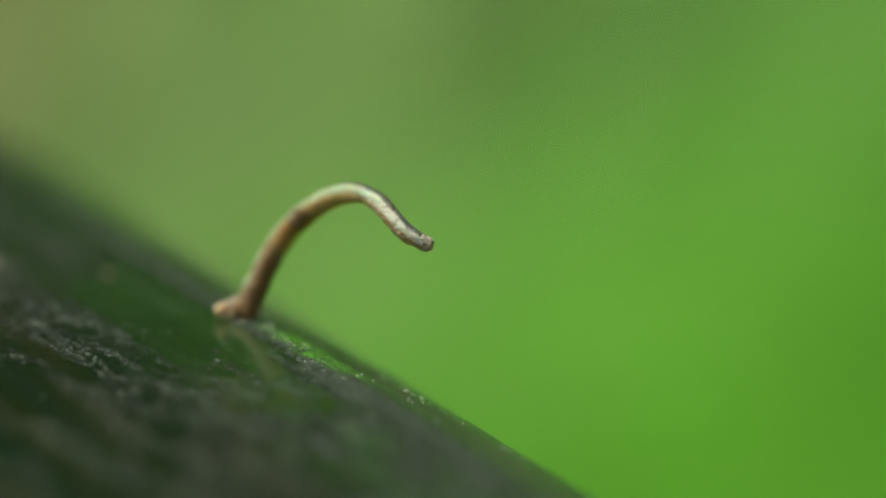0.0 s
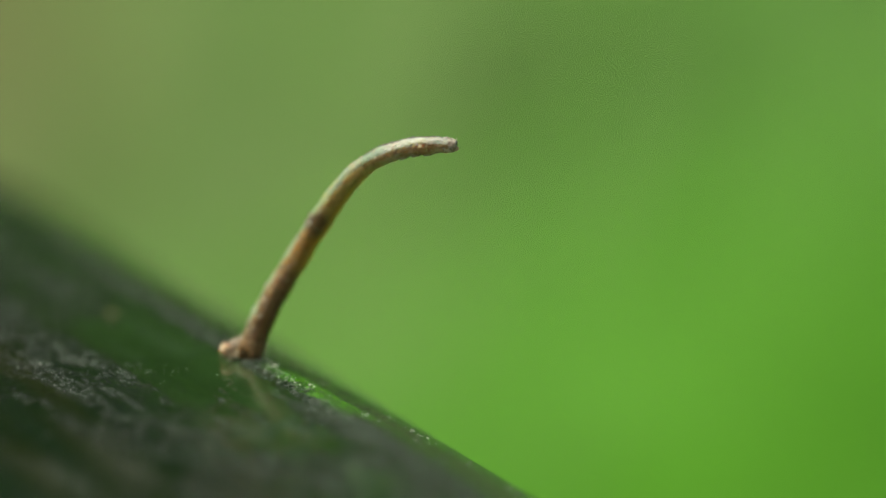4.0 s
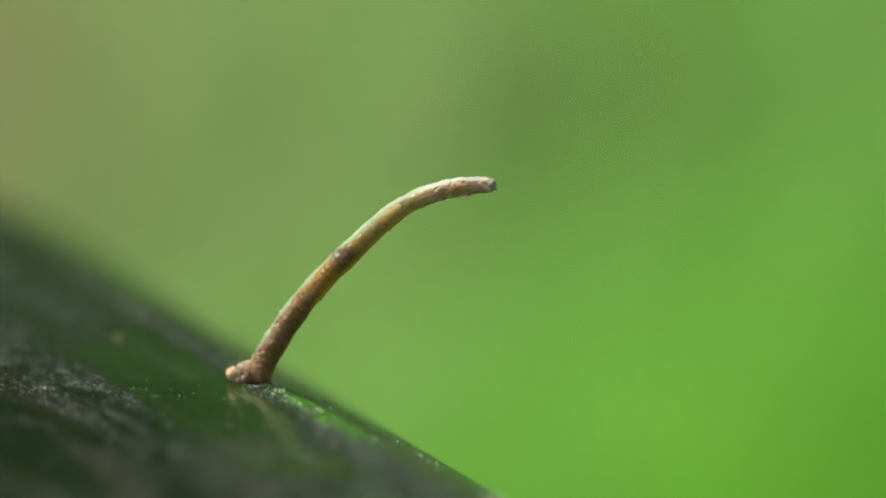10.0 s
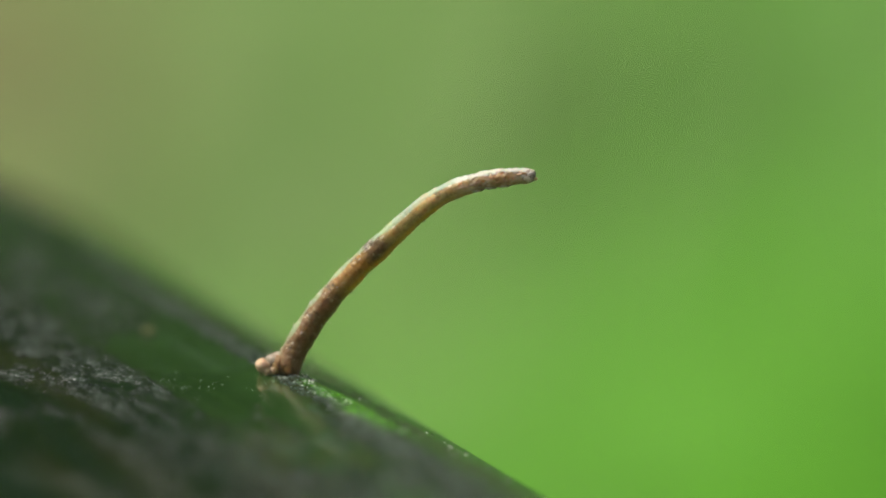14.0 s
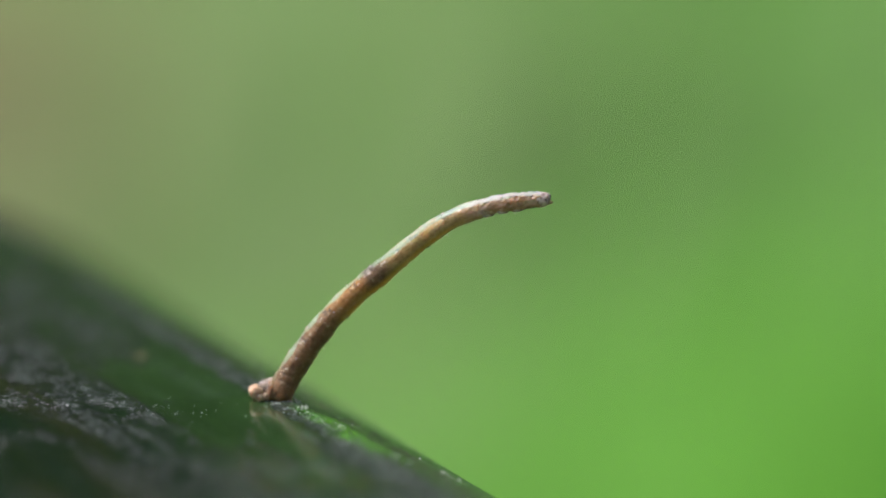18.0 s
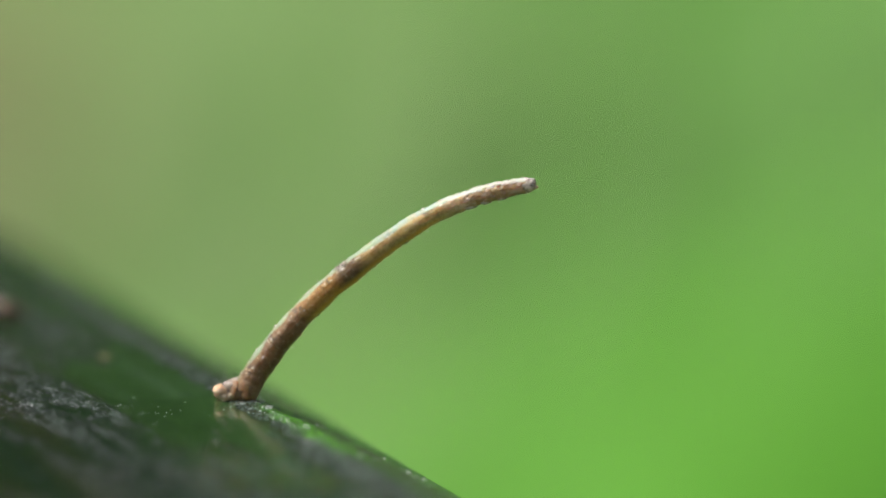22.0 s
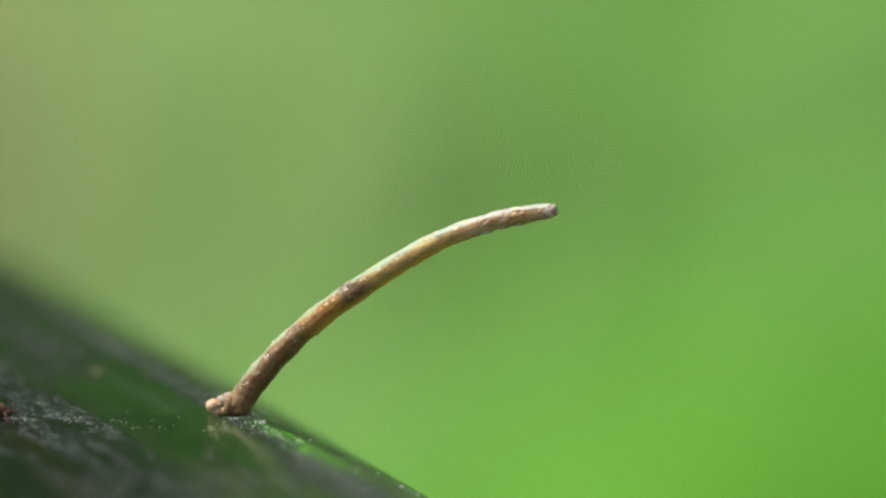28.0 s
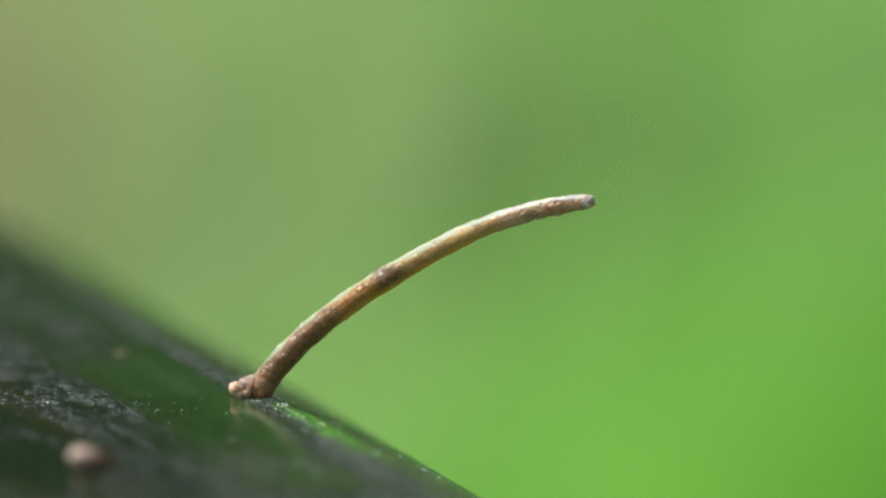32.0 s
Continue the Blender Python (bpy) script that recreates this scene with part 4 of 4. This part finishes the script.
def motions():
    shapes = [
        bend(0, 5.37, 7.24, 5.5, 53, 64.8, 64.0, 45.7, 18.9, -48.3, -19.3),
        bend(0.5, 5.77, 7.14, 5.4, 52, 74.2, 60.8, 49.6, 24.9, -35.3, -19.1),
        bend(1, 6.18, 7.11, 5.3, 51, 81.4, 59.0, 54.1, 30.9, -21.8, -18.8),
        bend(1.5, 6.26, 7.37, 5.2, 48, 81.0, 57.6, 55.6, 34.9, -15.6, -20.1),
        bend(2, 6.36, 7.45, 5.1, 46, 80.3, 58.9, 59.1, 41.1, -8.5, -21.8),
        bend(2.5, 6.65, 7.38, 5.0, 41, 77.7, 60.9, 60.4, 45.3, 0.9, -16.0),
        bend(3, 6.83, 7.46, 4.9, 36, 75.9, 60.9, 60.4, 46.7, 7.0, -10.3),
        bend(3.5, 6.98, 7.79, 4.8, 30, 73.8, 60.1, 58.0, 48.3, 13.9, -12.6),
        bend(5.5, 7.07, 7.91, 3.3, 5, 71.7, 60.2, 57.1, 51.9, 19.1, -5.4),
        bend(6, 7.01, 7.87, 2.9, 0, 71.3, 59.7, 56.2, 51.8, 18.6, -4.9),
        bend(6.5, 7.01, 7.92, 2.9, 0, 70.1, 59.3, 54.7, 50.8, 19.1, -3.4),
        bend(7, 7.01, 7.88, 2.8, 0, 68.8, 59.7, 54.1, 50.9, 20.4, -1.7),
        bend(7.5, 7.03, 7.94, 2.6, 0, 67.6, 59.5, 52.8, 50.3, 21.2, -0.1),
        bend(8, 6.99, 7.90, 2.6, 0, 66.4, 59.3, 51.4, 49.3, 21.2, 0.9),
        bend(8.5, 6.96, 7.87, 2.5, 0, 65.6, 58.1, 49.6, 47.2, 20.2, -1.1),
        bend(9, 6.94, 7.94, 2.4, 0, 65.0, 56.2, 47.0, 44.2, 18.4, -3.3),
        bend(9.5, 7.01, 8.00, 2.3, 0, 64.1, 55.9, 46.4, 43.6, 19.3, -3.9),
        bend(10, 7.01, 8.03, 2.2, 0, 63.3, 54.7, 44.6, 41.6, 18.5, -5.7),
        bend(10.5, 6.99, 8.05, 2.1, 0, 63.7, 54.3, 44.3, 41.4, 17.8, -5.7),
        bend(11, 6.97, 8.04, 2.1, 0, 64.1, 54.3, 44.3, 41.7, 17.7, -5.4),
        bend(11.5, 6.97, 8.16, 2.1, 0, 64.6, 53.5, 43.6, 41.0, 16.8, -5.2),
        bend(12, 7.00, 8.27, 2.0, 0, 65.1, 53.1, 43.5, 41.2, 16.9, -4.4),
        bend(12.5, 6.97, 8.28, 1.9, 0, 65.6, 52.6, 43.1, 40.9, 16.0, -4.5),
        bend(13, 6.98, 8.38, 1.8, 0, 66.1, 51.9, 42.6, 40.5, 15.4, -4.2),
        bend(13.5, 7.03, 8.42, 1.8, 0, 65.4, 53.1, 43.5, 41.7, 17.0, -3.0),
        bend(15.5, 7.04, 8.68, 1.5, 0, 63.3, 53.0, 41.5, 39.8, 15.4, -3.3),
        bend(16, 7.04, 8.66, 1.5, 0, 62.6, 53.8, 41.8, 40.2, 15.9, -3.0),
        bend(16.5, 7.05, 8.76, 1.5, 0, 62.1, 53.6, 41.2, 39.7, 15.5, -3.0),
        bend(17, 7.07, 8.82, 1.4, 0, 61.6, 54.0, 41.2, 39.8, 15.8, -2.6),
        bend(17.5, 7.14, 9.12, 1.4, 0, 61.4, 52.5, 39.6, 38.1, 14.6, -2.8),
        bend(18, 7.21, 9.18, 1.3, 0, 60.8, 52.7, 39.9, 38.6, 16.3, -1.2),
        bend(18.5, 7.26, 9.27, 1.2, 0, 60.3, 52.3, 39.5, 38.2, 16.8, -0.4),
        bend(19, 7.28, 9.18, 1.2, 0, 59.5, 53.2, 40.3, 39.1, 18.6, 0.9),
        bend(19.5, 7.31, 9.28, 1.2, 0, 59.1, 52.4, 39.4, 38.0, 18.4, 1.2),
        bend(20, 7.41, 9.51, 1.1, 0, 58.8, 51.5, 38.7, 37.0, 18.6, 2.1),
        bend(20.5, 7.45, 9.50, 1.0, 0, 58.6, 52.3, 40.0, 37.6, 20.2, 3.6),
        bend(21, 7.54, 9.75, 1.0, 0, 58.8, 50.9, 39.1, 36.0, 19.7, 3.8),
        bend(21.5, 7.57, 9.82, 1.0, 0, 58.7, 50.5, 39.2, 35.3, 19.9, 4.2),
        bend(22, 7.60, 9.85, 0.9, 0, 58.6, 50.6, 39.9, 35.1, 20.8, 5.1),
        bend(22.5, 7.61, 9.91, 0.9, 0, 58.6, 50.0, 39.6, 33.9, 20.4, 5.0),
        bend(23, 7.65, 9.91, 0.8, 0, 58.4, 50.4, 40.6, 34.2, 21.6, 6.2),
        bend(23.5, 7.68, 9.98, 0.8, 0, 58.4, 50.2, 40.9, 34.4, 22.7, 7.3),
        bend(24, 7.65, 10.05, 0.7, 0, 58.5, 48.7, 39.6, 33.0, 21.8, 6.8),
        bend(24.5, 7.67, 10.14, 0.7, 0, 58.5, 47.8, 39.2, 32.4, 22.0, 7.2),
        bend(25, 7.65, 10.14, 0.7, 0, 58.4, 47.3, 39.0, 31.9, 22.2, 7.5),
        bend(25.5, 7.71, 10.32, 0.6, 0, 58.1, 47.0, 38.5, 31.9, 21.8, 7.2),
        bend(27.5, 7.71, 10.45, 0.4, 0, 56.8, 46.8, 37.0, 32.1, 19.4, 5.1),
        bend(28, 7.71, 10.56, 0.4, 0, 56.6, 45.8, 35.6, 31.1, 17.8, 3.8),
        bend(28.5, 7.82, 10.58, 0.3, 0, 55.5, 45.6, 35.3, 31.4, 17.4, 3.2),
        bend(29, 7.89, 10.55, 0.3, 0, 54.4, 44.9, 34.3, 30.9, 16.1, 1.8),
        bend(29.5, 7.98, 10.52, 0.2, 0, 53.2, 44.8, 33.9, 31.0, 15.5, 0.9),
        bend(30, 8.06, 10.53, 0.1, 0, 52.2, 44.1, 32.9, 30.5, 14.3, -0.3),
        bend(30.5, 8.05, 10.46, 0.1, 0, 52.9, 43.9, 33.4, 30.5, 15.5, 0.9),
        bend(31, 8.04, 10.42, 0.1, 0, 53.6, 43.4, 33.5, 30.1, 16.3, 1.8),
        bend(31.5, 8.07, 10.50, 0.1, 0, 54.5, 42.5, 33.4, 29.5, 17.1, 2.8),
        bend(32, 8.07, 10.55, 0.0, 0, 55.4, 41.2, 32.7, 28.2, 17.1, 3.1),
    ]
    for i, ring in enumerate(BODY):
        walk(ring, [(t, rings[i]) for t, rings, _ in shapes])
    walk(HEAD, [(t, end) for t, _, end in shapes])
    walk(PALE_BUG, trail([
        (0, 13.20, -7.61),
        (0.5, 12.81, -5.99),
        (1, 10.66, -4.77),
        (1.5, 8.08, -3.80),
        (2, 5.95, -3.03),
        (2.3, 4.28, -2.48),
        (2.6, 2.05, -1.29),
        (2.9, 0.97, -1.23),
        (3.5, 0.66, -1.14),
        (5.5, -5.04, 1.64),
        (6, -8.16, 1.52),
        (6.5, -9.28, 2.00),
        (7, -9.42, 2.74),
        (7.5, -12.92, 1.54),
        (8, -14.22, 1.72),
        (8.5, -15.47, 2.80),
        (9.2, -15.95, 3.51),
        (9.8, -20.08, 2.86),
        (11.5, -32.29, 0.35),
        (32.0, -56.27, -5.01),
    ]))
    walk(TAN_BUG, trail([
        (0.0, 70.51, -29.29),
        (18.0, 47.50, -11.11),
        (21.4, 25.30, -3.71),
        (21.8, 20.62, -4.22),
        (22.2, 17.92, -4.85),
        (22.6, 16.17, -5.70),
        (23, 14.65, -6.63),
        (23.3, 13.27, -7.36),
        (23.8, 13.20, -8.00),
        (24.6, 11.28, -9.65),
        (25.2, 7.78, -10.38),
        (25.5, 7.00, -10.94),
        (27.5, 2.20, -12.80),
        (28.0, 2.45, -11.05),
        (28.2, 2.51, -9.96),
        (28.7, 0.94, -9.71),
        (29.3, -1.20, -10.02),
        (29.8, -3.66, -11.24),
        (30.0, -4.92, -11.46),
        (30.4, -6.75, -11.99),
        (31, -9.57, -13.44),
        (31.5, -9.74, -12.50),
        (32, -9.81, -12.09),
    ], 118))


motions()
